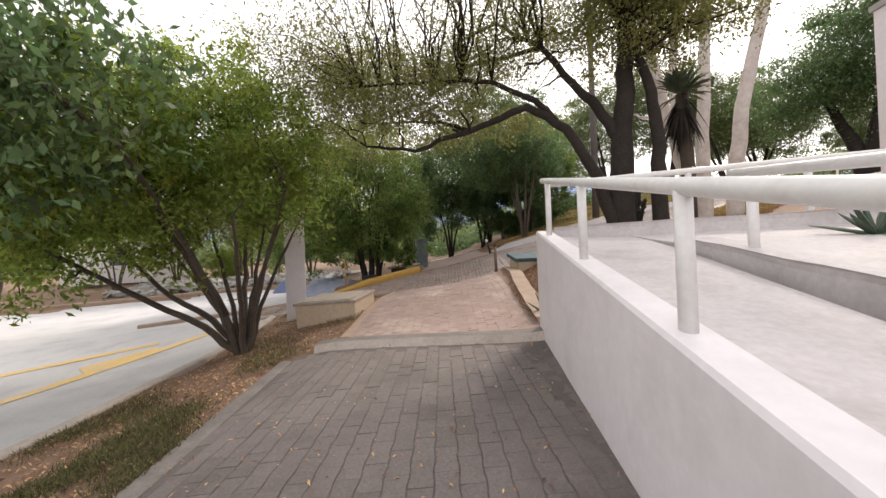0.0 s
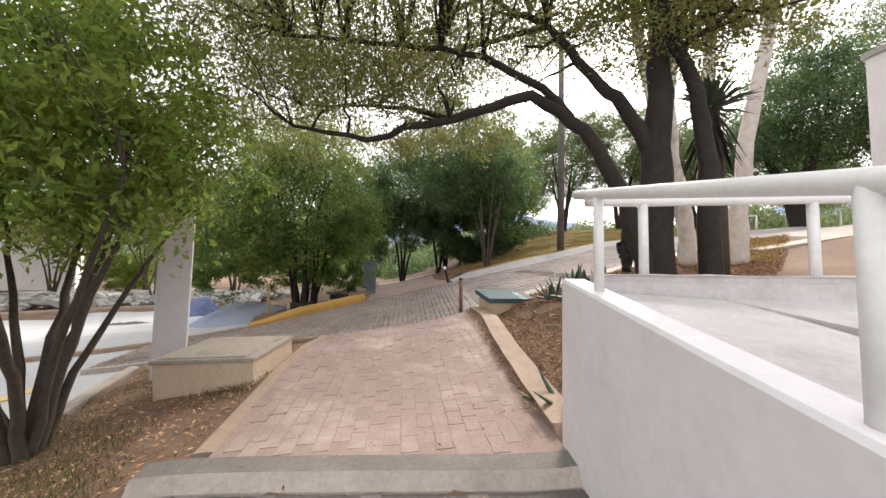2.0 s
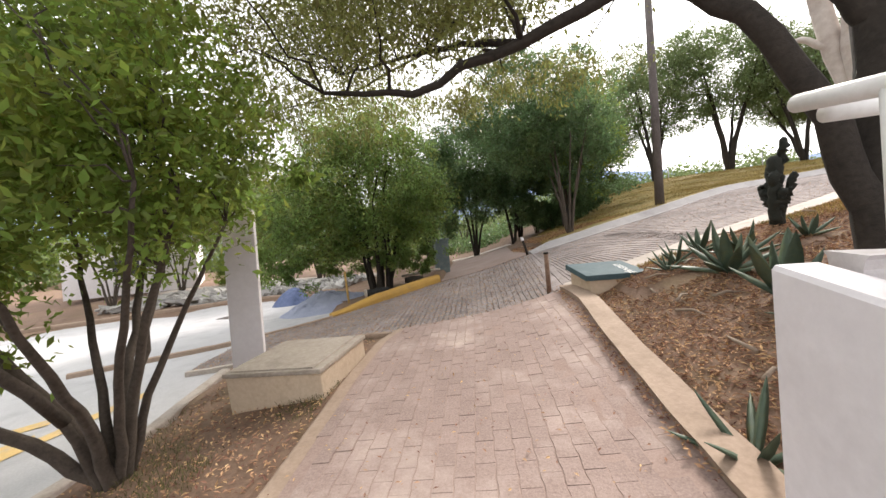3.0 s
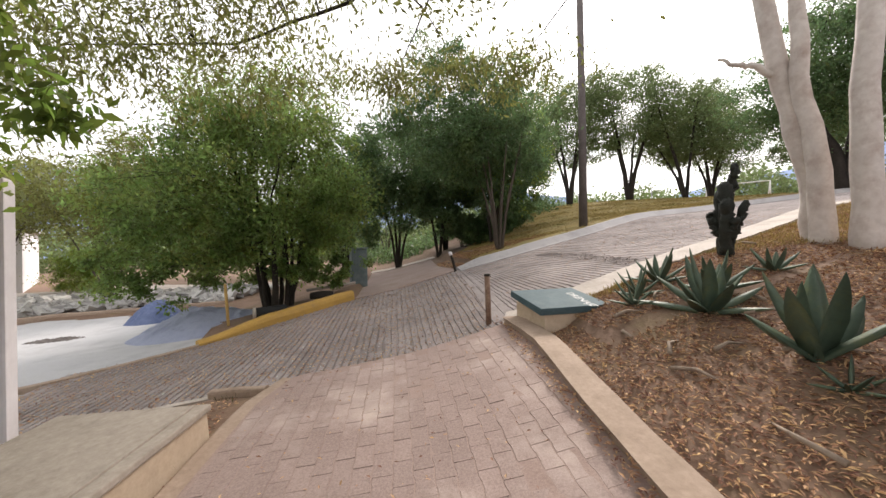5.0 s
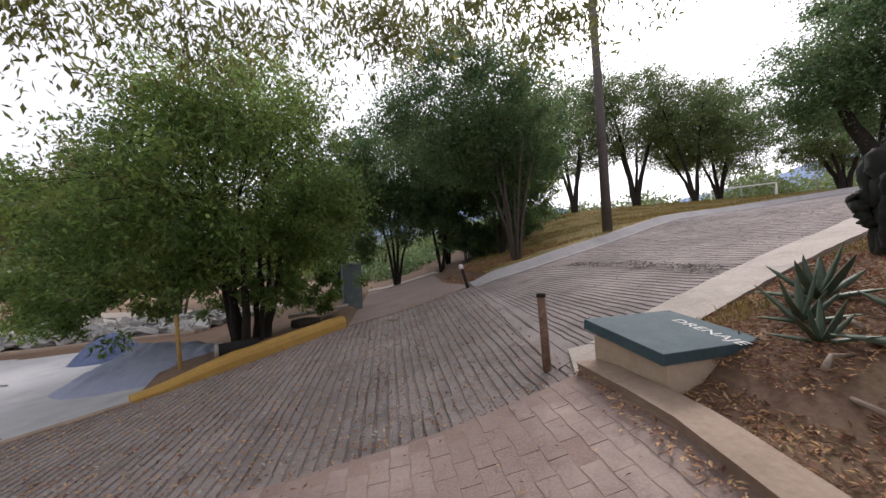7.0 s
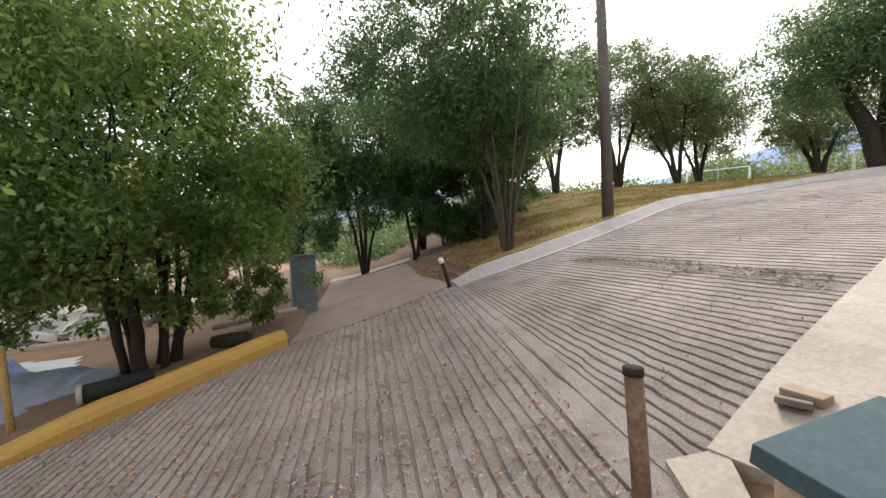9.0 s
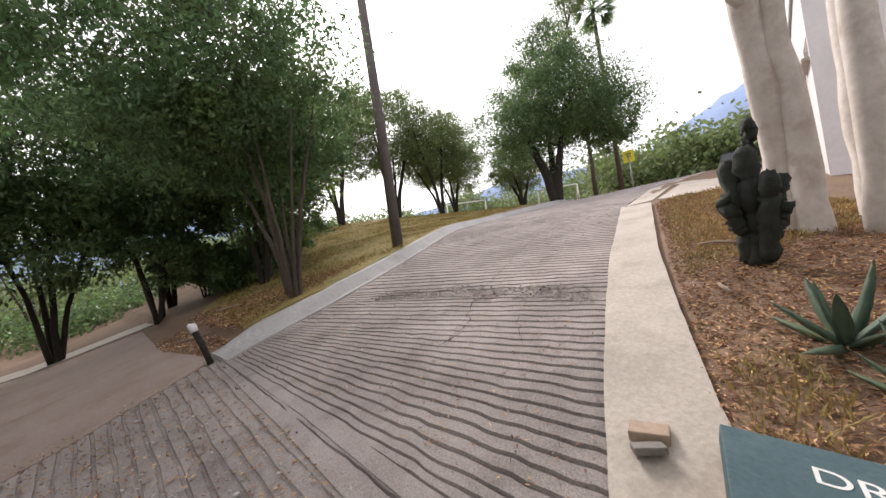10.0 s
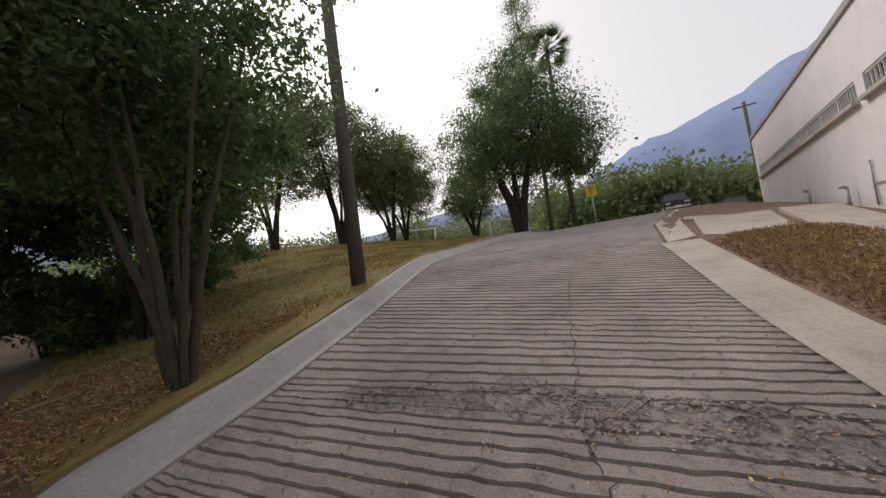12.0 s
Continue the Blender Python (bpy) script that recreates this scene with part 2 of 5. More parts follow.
NORTH_Z = (0.2, 0.5, 1.0, 2.1, 3.8, 5.0, 5.8, 6.2, 8.0)


def height(x, y):
    """Level of the paved surfaces and the land around them."""
    south, mid = smooth_line(x, SOUTH_X, SOUTH_Z), smooth_line(x, MID_X, MID_Z)
    mid += 0.055 * min(6.5, max(0.0, y - 9.8)) * sstep(-5, 2, x) * (1 - sstep(9, 16, x))
    north = smooth_line(x, NORTH_X, NORTH_Z)
    z = south + (mid - south) * sstep(4.0, 9.6, y)
    return z + (north - z) * sstep(16, 36, y)


def along(line, s):
    """Point at the share s of a polyline in plan."""
    pts = np.array(line, float)
    seg = np.hypot(*np.diff(pts, axis=0).T)
    run = np.concatenate([[0], np.cumsum(seg)])
    return np.array([np.interp(s * run[-1], run, pts[:, k]) for k in range(2)])


# edges of the paved surfaces in plan
WALK_A_L = ((-1.05, -4.6), (-1.55, 0.0), (-2.03, 4.78))
WALK_A_R = ((0.12, -4.6), (0.74, 0.0), (1.27, 4.22))
WALK_B_L = ((-1.36, 4.97), (-1.40, 7.0), (-1.34, 8.3), (-1.14, 8.88))
WALK_B_R = ((1.25, 4.50), (1.46, 6.9), (1.62, 8.2), (1.60, 9.22))
DRIVE_S = ((-5.2, 8.9), (-2.6, 8.95), (-1.14, 8.88), (0.5, 9.1), (1.66, 9.3))
DRIVE_N = ((-5.6, 11.6), (-3.75, 12.4), (-0.95, 14.55), (0.6, 15.4), (2.25, 15.35))
RAMP_S = ((1.63, 9.26), (2.2, 9.77), (3.1, 10.02), (4.54, 10.35), (6.26, 10.70), (9.80, 11.26), (13.5, 11.3), (20, 10.2))
RAMP_N = ((2.21, 15.36), (2.35, 15.06), (3.1, 15.06), (4.4, 15.15), (5.67, 15.42), (8.1, 16.12), (9.2, 16.42), (12.0, 17.0), (15.5, 17.6), (22, 16.8))


def inside(x, y, loop):
    hit, j = False, len(loop) - 1
    for i in range(len(loop)):
        (xi, yi), (xj, yj) = loop[i], loop[j]
        if (yi > y) != (yj > y) and x < (xj - xi) * (y - yi) / (yj - yi) + xi:
            hit = not hit
        j = i
    return hit


PAVED = [
    (*WALK_A_L, *WALK_A_R[::-1]),
    (*WALK_B_L, *WALK_B_R[::-1]),
    (*DRIVE_S, *DRIVE_N[::-1]),
    (*RAMP_S, *RAMP_N[::-1]),
    ((-0.93, 14.66), (-0.85, 18.9), (-0.8, 23.4), (2.3, 22.6), (2.0, 18.0), (2.2, 15.42)),
]
ROAD = ((-4.25, -30), (-4.25, 5.0), (-3.95, 7.0), (-4.3, 8.9), (-5.4, 10.4), (-3.9, 12.3), (-4.6, 15.0), (-6.5, 19.0), (-12.5, 20.0), (-20, 15.0), (-60, 14), (-60, -30))


def land(x, y):
    """Level of the open ground: soil, verge, lawn."""
    z = height(x, y)
    if any(inside(x, y, p) for p in PAVED):
        return z - 0.09
    if inside(x, y, ROAD):
        return z - 0.10
    if y > 15.2 and x > 2.6:
        edge = float(np.interp(x, [p[0] for p in RAMP_N], [p[1] for p in RAMP_N]))
        z += 0.2 * sstep(0.15, 0.7, y - edge)
    if -5 < x < -0.9 and y > 12.5:
        z += 0.16 * sstep(0.2, 0.8, y - float(np.interp(x, (-3.75, -0.95), (12.4, 14.55))))
    if 2.3 < x < 10 and 8 < y < 11.4:
        inner = float(np.interp(x, [p[0] for p in RAMP_S], [p[1] for p in RAMP_S])) - y
        z += 0.09 * sstep(0.66, 1.0, inner) * (1 - sstep(1.7, 3.0, inner)) - 0.09 * (1 - sstep(0.4, 0.66, inner))
    near = 1 - sstep(25, 60, math.hypot(x, y - 8))
    z += near * 0.03 * noise.noise((x * 1.3, y * 1.3, 0.0)) + near * 0.012 * noise.noise((x * 6, y * 6, 3.0))
    return z


def strip(name, a, b, nu, nv, lift, material, skirt=0.12, rough=0.0, parent=None, level=height):
    """A slab between two polylines in plan, lying on the land."""
    verts, faces = [], []
    for i in range(nu + 1):
        p, q = along(a, i / nu), along(b, i / nu)
        for j in range(nv + 1):
            x, y = p + (q - p) * j / nv
            z = level(x, y) + lift + rough * noise.noise((x * 3, y * 3, 1.0))
            verts.append((x, y, z))
    w = nv + 1
    for i in range(nu):
        for j in range(nv):
            k = i * w + j
            faces.append((k, k + w, k + w + 1, k + 1))
    rim = [i * w for i in range(nu + 1)] + [nu * w + j for j in range(1, w)] + [i * w + nv for i in range(nu - 1, -1, -1)] + [j for j in range(nv - 1, 0, -1)]
    base = len(verts)
    for k in rim:
        x, y, z = verts[k]
        verts.append((x, y, z - skirt))
    n = len(rim)
    for k in range(n):
        faces.append((rim[k], rim[(k + 1) % n], base + (k + 1) % n, base + k))
    me = mesh_object(name, verts, faces, material, parent)
    bm = bmesh.new()
    bm.from_mesh(me.data)
    bmesh.ops.recalc_face_normals(bm, faces=bm.faces)
    bm.to_mesh(me.data)
    bm.free()
    return me


def kerb(name, line, width, rise, material, step=0.2, slope=0.03, below=0.15, wear=0.012, parent=None, level=height, taper=None):
    """A kerb of rounded section swept along a polyline; width is to its left."""
    pts = np.array(line, float)
    length = float(np.hypot(*np.diff(pts, axis=0).T).sum())
    n = max(2, int(length / step))
    verts, faces = [], []
    for i in range(n + 1):
        s = i / n
        p = along(line, s)
        d = along(line, min(1, s + 0.01)) - along(line, max(0, s - 0.01))
        d = d / np.hypot(*d)
        left = np.array((-d[1], d[0]))
        r = rise * (taper(s) if taper else 1.0)
        for across, up in ((0, -below), (0, r * 0.55), (slope * 0.35, r * 0.86), (slope, r), (width / 2, r * 1.03), (width - slope, r), (width - slope * 0.35, r * 0.86), (width, r * 0.55), (width, -below)):
            x, y = p + left * across
            worn = wear * noise.noise((x * 5, y * 5, up * 7)) if up > 0 else 0
            verts.append((x + worn, y + worn, level(*(p + left * width / 2)) + up + worn))
    w = 9
    for i in range(n):
        for j in range(w - 1):
            k = i * w + j
            faces.append((k, k + 1, k + w + 1, k + w))
    faces.append(tuple(range(w)))
    faces.append(tuple(n * w + j for j in range(w))[::-1])
    return mesh_object(name, verts, faces, material, parent)


def ribbed(name, a, b, rows, nv, material, groove=0.026, top=0.0, fade=None, pair=None, broken=None):
    """A concrete slab with grooves from edge a to edge b; pair turns a share of a into a share of b, broken tells where the ribs have crumbled."""
    verts, faces = [], []
    us = []
    for i in range(rows):
        for f, d in ((0.0, 0.0), (0.70, 0.0), (0.76, 1.0), (0.95, 1.0)):
            us.append(((i + f) / rows, d))
    us.append((1.0, 0.0))
    for s, d in us:
        p, q = along(a, s), along(b, pair(s) if pair else s)
        k = fade(s) if fade else 1.0
        for j in range(nv + 1):
            wob = 0.022 * noise.noise((s * 40, j * 0.7, 2.0))
            x, y = p + (q - p) * j / nv
            x += wob
            gone = broken(x, y) if broken else 0.0
            chip = max(0.0, noise.noise((x * 7, y * 7, 3.0)) - 0.25)
            z = height(x, y) + top - d * groove * k * (1 - gone) * (0.75 + 0.5 * noise.noise((x * 2, y * 2, 5.0))) + 0.006 * noise.noise((x * 4, y * 4, 9.0)) - (1 - d) * 0.03 * chip * k
            z -= gone * (0.012 + 0.03 * noise.noise((x * 9, y * 9, 6.0)))
            verts.append((x, y, z))
    w = nv + 1
    for i in range(len(us) - 1):
        for j in range(nv):
            k = i * w + j
            faces.append((k, k + 1, k + w + 1, k + w))
    ob = mesh_object(name, verts, faces, material)
    if ob.data.polygons[0].normal.z < 0:
        ob.data.flip_normals()
    return ob


# ---- ground ----
def spread(lo, hi, fine_lo, fine_hi, fine, coarse_n):
    a = list(np.arange(fine_lo, fine_hi + 1e-6, fine))
    lo_side = [fine_lo - (fine_lo - lo) * (k / coarse_n) ** 2.6 for k in range(coarse_n, 0, -1)]
    hi_side = [fine_hi + (hi - fine_hi) * (k / coarse_n) ** 2.6 for k in range(1, coarse_n + 1)]
    return lo_side + a + hi_side


GX, GY = spread(-900, 900, -9, 14, 0.2, 26), spread(-700, 1100, -5, 20, 0.2, 28)
verts = [(x, y, land(x, y)) for y in GY for x in GX]
w = len(GX)
faces = [(j * w + i, j * w + i + 1, (j + 1) * w + i + 1, (j + 1) * w + i) for j in range(len(GY) - 1) for i in range(w - 1)]
ground = mesh_object("ground", verts, faces, M_SOIL, smooth=True)
tagged(ground, "brown dry soil with patchy verge and sloping lawn", "ground", kind="structure")

bm = bmesh.new()
cols = 60
rows_y = list(np.arange(-30, 20.01, 0.5))
grid = {}
for yi, y in enumerate(rows_y):
    near_edge = float(np.interp(y, (-30, 5.0, 7.0, 8.9, 10.4, 11.5, 12.4, 15.0, 19.0, 20), (-4.25, -4.25, -3.95, -4.3, -5.3, -5.2, -3.95, -4.6, -6.5, -8)))
    far_edge = float(np.interp(y, (-30, 14.0, 15.0, 20.0), (-60, -40, -20, -12.5)))
    for c in range(cols + 1):
        x = near_edge + (far_edge - near_edge) * (c / cols) ** 1.6
        grid[yi, c] = bm.verts.new((x, y, height(x, y) - 0.07 + 0.008 * noise.noise((x, y, 0))))
for yi in range(len(rows_y) - 1):
    for c in range(cols):
        bm.faces.new((grid[yi, c], grid[yi + 1, c], grid[yi + 1, c + 1], grid[yi, c + 1]))
road = part("road", bm, M_ROAD, smooth=True)
tagged(road, "pale sun-bleached asphalt road with worn yellow lines", "road", kind="structure")

walk_bed_a = strip("pavement", WALK_A_L, WALK_A_R, 24, 8, -0.005, M_JOINT)
tagged(walk_bed_a, "grey interlocking paver footpath beside a white wall", "footpath", kind="structure")
walk_bed_b = strip("pavement", WALK_B_L, WALK_B_R, 24, 8, 0.071, M_JOINT_RED)
tagged(walk_bed_b, "reddish worn interlocking paver footpath", "footpath", kind="structure")
drive = ribbed("driveway", DRIVE_S, DRIVE_N, 66, 26, M_RIB)
tagged(drive, "grey-brown grooved concrete driveway with gritty ribs", "driveway", kind="structure")
ramp_fade = lambda s: 1 - 0.85 * sstep(0.46, 0.58, s)


def ramp_pair(s):
    """Grooves cross the ramp nearly at right angles and fan out at its foot."""
    return float(np.interp(s, (0, 0.133, 0.17, 0.206, 0.245, 0.335, 0.443, 1), (0, 0.064, 0.1, 0.127, 0.187, 0.303, 0.415, 1)))


def ramp_broken(x, y):
    """Crumbled band across the ramp."""
    mid = float(np.interp(y, (10.5, 11.4, 12.3, 13.9, 15), (4.72, 4.78, 4.74, 4.45, 4.2))) + 0.06 * noise.noise((y * 2, 0.5, 1.0))
    return math.exp(-((x - mid) / 0.16) ** 2) * sstep(14.4, 13.2, y)


ramp = ribbed("ramp", RAMP_S, RAMP_N, 150, 44, M_RIB, 0.042, 0.004, ramp_fade, ramp_pair, ramp_broken)
tagged(ramp, "steep grooved concrete vehicle ramp, cracked and dusty", "ramp", kind="structure")

for edge_a, edge_b in ((((1.56, 9.55), (1.9, 12.4), (2.16, 15.1)), ((1.74, 9.62), (2.03, 12.4), (2.23, 15.1))), (((1.80, 9.65), (2.08, 12.4), (2.25, 15.1)), ((1.95, 9.72), (2.19, 12.4), (2.31, 15.1)))):
    band = strip("pavement", edge_a, edge_b, 50, 3, 0.012, M_RIB, 0.05, 0.004)
    tagged(band, "plain concrete band between driveway and ramp", "band", kind="structure")

# ---- kerbs and edges ----
def setting(ob, label, category, kind="structure"):
    return tagged(ob, label, category, kind=kind)


setting(kerb("kerb", ((-1.03, -4.6), (-1.53, 0.0), (-2.01, 4.6)), 0.15, 0.02, M_CONC_DARK), "low grey concrete edging beside the footpath", "kerb")
setting(kerb("kerb", ((-1.34, 5.1), (-1.38, 7.0), (-1.32, 8.3), (-1.10, 8.9)), 0.2, 0.06, M_KERB_TAN), "tan concrete edging of the red footpath", "kerb")
setting(kerb("kerb", ((1.60, 9.25), (1.62, 8.2), (1.46, 6.9), (1.28, 4.75))[::-1], -0.22, 0.13, M_KERB_TAN), "tan concrete kerb holding back the planting bed", "kerb")
setting(kerb("kerb", ((-4.2, -8), (-4.2, 5.0), (-3.9, 7.0), (-4.15, 8.6)), 0.16, 0.05, M_CONC), "chipped grey road kerb at the verge", "kerb")
setting(kerb("kerb", ((-3.85, 12.35), (-2.3, 13.5), (-0.95, 14.55)), 0.36, 0.26, M_YELLOW, slope=0.1, taper=lambda s: 0.35 + 0.65 * sstep(0, 0.4, s)), "faded yellow painted concrete kerb", "kerb")
setting(kerb("kerb", ((-8.5, 9.6), (-5.4, 11.2), (-3.85, 12.35)), 0.14, 0.035, M_KERB_TAN), "low worn kerb between road and driveway", "kerb")
def battered_kerb(line, label):
    """A kerb with a flush gutter lip, a sloped face and a flat top."""
    n = 130
    verts, faces = [], []
    for i in range(n + 1):
        s = i / n
        p = along(line, s)
        d = along(line, min(1, s + 0.01)) - along(line, max(0, s - 0.01))
        d = d / np.hypot(*d)
        left = np.array((-d[1], d[0]))
        r = 0.22 * (0.45 + 0.55 * sstep(0, 0.04, s))
        for across, up in ((0, -0.15), (0, 0.02), (0.1, 0.03), (0.13, 0.05), (0.36, r), (0.48, r + 0.005), (0.52, r - 0.03), (0.52, -0.2)):
            x, y = p + left * across
            worn = 0.012 * noise.noise((x * 4, y * 4, up * 9))
            verts.append((x + worn, y, height(*(p + left * 0.2)) + up + (worn if up > 0 else 0)))
    for i in range(n):
        for j in range(7):
            k = i * 8 + j
            faces.append((k, k + 1, k + 9, k + 8))
    faces.append(tuple(range(8)))
    ob = mesh_object("kerb", verts, faces, M_CONC_GREY)
    return setting(ob, label, "kerb")


M_CONC_GREY = mat("grey_concrete", (0.30, 0.28, 0.275), (0.50, 0.475, 0.465), 0.85, 24, 1.0, 0.3, (0.22, 0.20, 0.19), 0.5)
battered_kerb(((2.27, 15.0), (2.45, 15.03), (3.1, 15.07), (4.4, 15.16), (5.67, 15.43), (8.1, 16.13), (9.2, 16.43), (12.0, 17.01), (15.5, 17.61), (22, 16.81)), "sloped grey concrete kerb along the grass bank")
setting(kerb("kerb", ((2.08, 9.76), (3.1, 10.04), (4.54, 10.37), (6.26, 10.72), (9.80, 11.28)), -0.56, 0.035, M_CONC), "broad flat pale concrete edge strip of the ramp", "kerb")

setting(kerb("kerb", ((-5.2, 8.84), (-2.6, 8.88), (-1.25, 8.82)), 0.1, 0.012, M_CONC, slope=0.02, below=0.25), "worn concrete edge of the driveway", "kerb")

# steps between the two footpaths
def step_foot(x):
    return 4.46 - 0.175 * x


def riser_level(x, y):
    return height(x, y) + 0.09 * min(1.0, max(0.0, (y - step_foot(x)) / 0.07))


EDGE = [tuple((x, step_foot(x) + d) for x in (-1.78, 1.27)) for d in (0.0, 0.07, 0.27)]
riser = strip("step", EDGE[0], EDGE[1], 20, 3, 0.0, M_CONC, 0.2, 0.004, level=riser_level)
tagged(riser, "pale worn concrete riser of the step", "step", kind="structure")
step = strip("step", EDGE[1], EDGE[2], 20, 3, 0.087, M_CONC_DARK, 0.25, 0.005)
tagged(step, "grey worn concrete tread of the step between two footpaths", "step", kind="structure")

# ---- white ramp wall with railing ----
def wall_x(y):
    return 0.66 + 0.13 * y


def wall_z(y):
    return max(0.42, 0.84 + 0.173 * y)


verts, faces = [], []
for i in range(20):
    y = -5 + i * (9.6 / 19)
    for dx, z in ((0, -0.4), (0, wall_z(y) - 0.02), (0.015, wall_z(y)), (0.185, wall_z(y)), (0.2, wall_z(y) - 0.02), (0.2, -0.4)):
        verts.append((wall_x(y) + dx, y, z))
for i in range(19):
    for j in range(5):
        k = i * 6 + j
        faces.append((k, k + 6, k + 7, k + 1))
faces.append((0, 1, 2, 3, 4, 5))
faces.append(tuple(19 * 6 + j for j in range(6))[::-1])
wall = mesh_object("wall_ramp", verts, faces, M_WHITE)
setting(wall, "white painted retaining wall of a wheelchair ramp", "wall")


def slab(name, loop, top, thick, material, lift=None):
    """A flat or sloped slab over a plan loop; top is a level or a function."""
    bm = bmesh.new()
    level = top if callable(top) else (lambda x, y: top)
    up = [bm.verts.new((x, y, level(x, y))) for x, y in loop]
    down = [bm.verts.new((x, y, level(x, y) - thick)) for x, y in loop]
    bm.faces.new(up)
    bm.faces.new(down[::-1])
    n = len(loop)
    for i in range(n):
        bm.faces.new((up[i], down[i], down[(i + 1) % n], up[(i + 1) % n]))
    bmesh.ops.recalc_face_normals(bm, faces=bm.faces)
    return part(name, bm, material)


setting(slab("platform", ((0.21, -5), (0.88, 0), (1.44, 4.44), (2.35, 4.2), (2.25, 3.3), (1.55, 0), (0.6, -5)), lambda x, y: wall_z(y) - 0.06, 0.8, M_PLATFORM), "pale concrete wheelchair ramp slab with twigs", "ramp")
def terrace(x, y):
    return 1.40 + 0.14 * (y - 3.4) + 0.05 * (x - 2.3)


setting(slab("platform", ((2.30, 4.26), (8.0, 2.72), (8.0, -5), (1.35, -5), (1.98, 0.0), (2.34, 3.3)), terrace, 0.9, M_PLATFORM), "pale concrete terrace beside the ramp", "terrace")
setting(kerb("kerb", ((8.0, 2.69), (3.03, 4.05), (1.46, 4.455)), -0.17, 0.13, M_PLATFORM, level=lambda x, y: 1.53 + 0.01 * x, below=1.0), "white concrete kerb closing the terrace", "kerb")
setting(kerb("kerb", ((1.18, -5), (1.83, 0.0), (2.27, 3.35)), -0.16, 0.12, M_PLATFORM, level=lambda x, y: 1.36 + 0.15 * (y - 3.35), below=0.5), "white concrete kerb between ramp and terrace", "kerb")

def rail_z(y):
    return max(0.95, 1.34 + 0.207 * y)


railing = empty("railing", (0, 0, 0), "white painted steel pipe railing on the ramp wall", "railing")
for y in (4.2, 2.79, 1.43, 0.05, -1.33, -2.7, -4.1):
    x = wall_x(y) + 0.1
    tube("post", [(x, y, wall_z(y) - 0.03), (x, y, rail_z(y))], 0.033, M_RAIL, railing)
tube("rail", [(wall_x(y) + 0.1, y, rail_z(y)) for y in (-5, -2, 1, 3, 4.3, 4.55)], 0.036, M_RAIL, railing)
railing = empty("railing", (0, 0, 0), "white painted steel pipe railing round the upper terrace", "railing")
for x in (1.83, 2.95, 4.05, 5.2, 6.4, 7.6):
    y = 4.54 - 0.265 * (x - 1.46)
    tube("post", [(x, y, 1.6), (x, y, 2.2 + 0.015 * x)], 0.034, M_RAIL, railing)
tube("rail", [(1.40, 4.50, 2.22), (1.83, 4.44, 2.23), (2.95, 4.14, 2.25), (7.9, 2.83, 2.32)], 0.036, M_RAIL, railing)
railing = empty("railing", (0, 0, 0), "white painted steel pipe railing on the middle kerb", "railing")
for y in (2.56, 1.13, -0.3, -1.73):
    x = 1.91 + 0.13 * y
    tube("post", [(x, y, 1.42 + 0.15 * (y - 3.35) - 0.05), (x, y, 2.0 + 0.15 * (y - 3.35))], 0.034, M_RAIL, railing)
tube("rail", [(1.91 + 0.13 * y, y, 2.02 + 0.15 * (y - 3.35)) for y in (2.75, 1.0, -1.0, -4.0)], 0.036, M_RAIL, railing)

# ---- concrete cistern bench ----
M_LID = mat("weathered_lid", (0.28, 0.235, 0.19), (0.46, 0.40, 0.34), 0.9, 22, 1.5, 0.3, (0.20, 0.17, 0.14), 0.6)
bench = empty("cistern_box", pose(-2.22, 7.38, 0.0, 3, -3, -8), "low tan concrete cistern box with a weathered slab lid", "concrete box")
part("body", box_bm((1.24, 1.12, 0.72), (0, 0, 0.15), 0.015), M_TAN_WALL, bench)
part("lid", box_bm((1.29, 1.17, 0.055), (0, 0, 0.537), 0.014), M_LID, bench, "grey-tan weathered lid")
part("rim", join_bm([box_bm((0.03, 1.1, 0.02), (0.52, 0, 0.57), 0.006), box_bm((1.06, 0.03, 0.02), (-0.03, -0.53, 0.57), 0.006)]), M_LID, bench, "raised worn rim of the lid")

# ---- drain box with teal lid ----
drain = empty("drain_box", pose(2.28, 8.98, 0.0, 0, 0, 5), "tan masonry drain box with a teal painted lid", "drain box")
part("body", box_bm((0.86, 0.76, 0.9), (0, 0, 0.70), 0.015), M_TAN_WALL, drain)
lid = part("lid", box_bm((1.0, 0.84, 0.09), pose(0, 0, 1.19, 9, 0, 0), 0.008), M_TEAL, drain, "dark teal painted concrete lid")
text = bpy.data.curves.new("lettering", "FONT")
text.body, text.size, text.extrude = "DRENAJE", 0.155, 0.001
text.align_x, text.align_y = "CENTER", "CENTER"
holder = new("lettering", text)
dg = bpy.context.evaluated_depsgraph_get()
letters = bpy.data.meshes.new_from_object(holder.evaluated_get(dg))
bpy.data.objects.remove(holder)
letters.materials.clear()
letters.materials.append(M_LETTER)
lettering = new("lettering", letters)
lettering.parent = lid
lettering.matrix_basis = pose(0, 0, 1.19, 9, 0, 0) @ pose(0.25, -0.15, 0.047, 0, 0, -94)
tagged(lettering, "white stencilled letters")

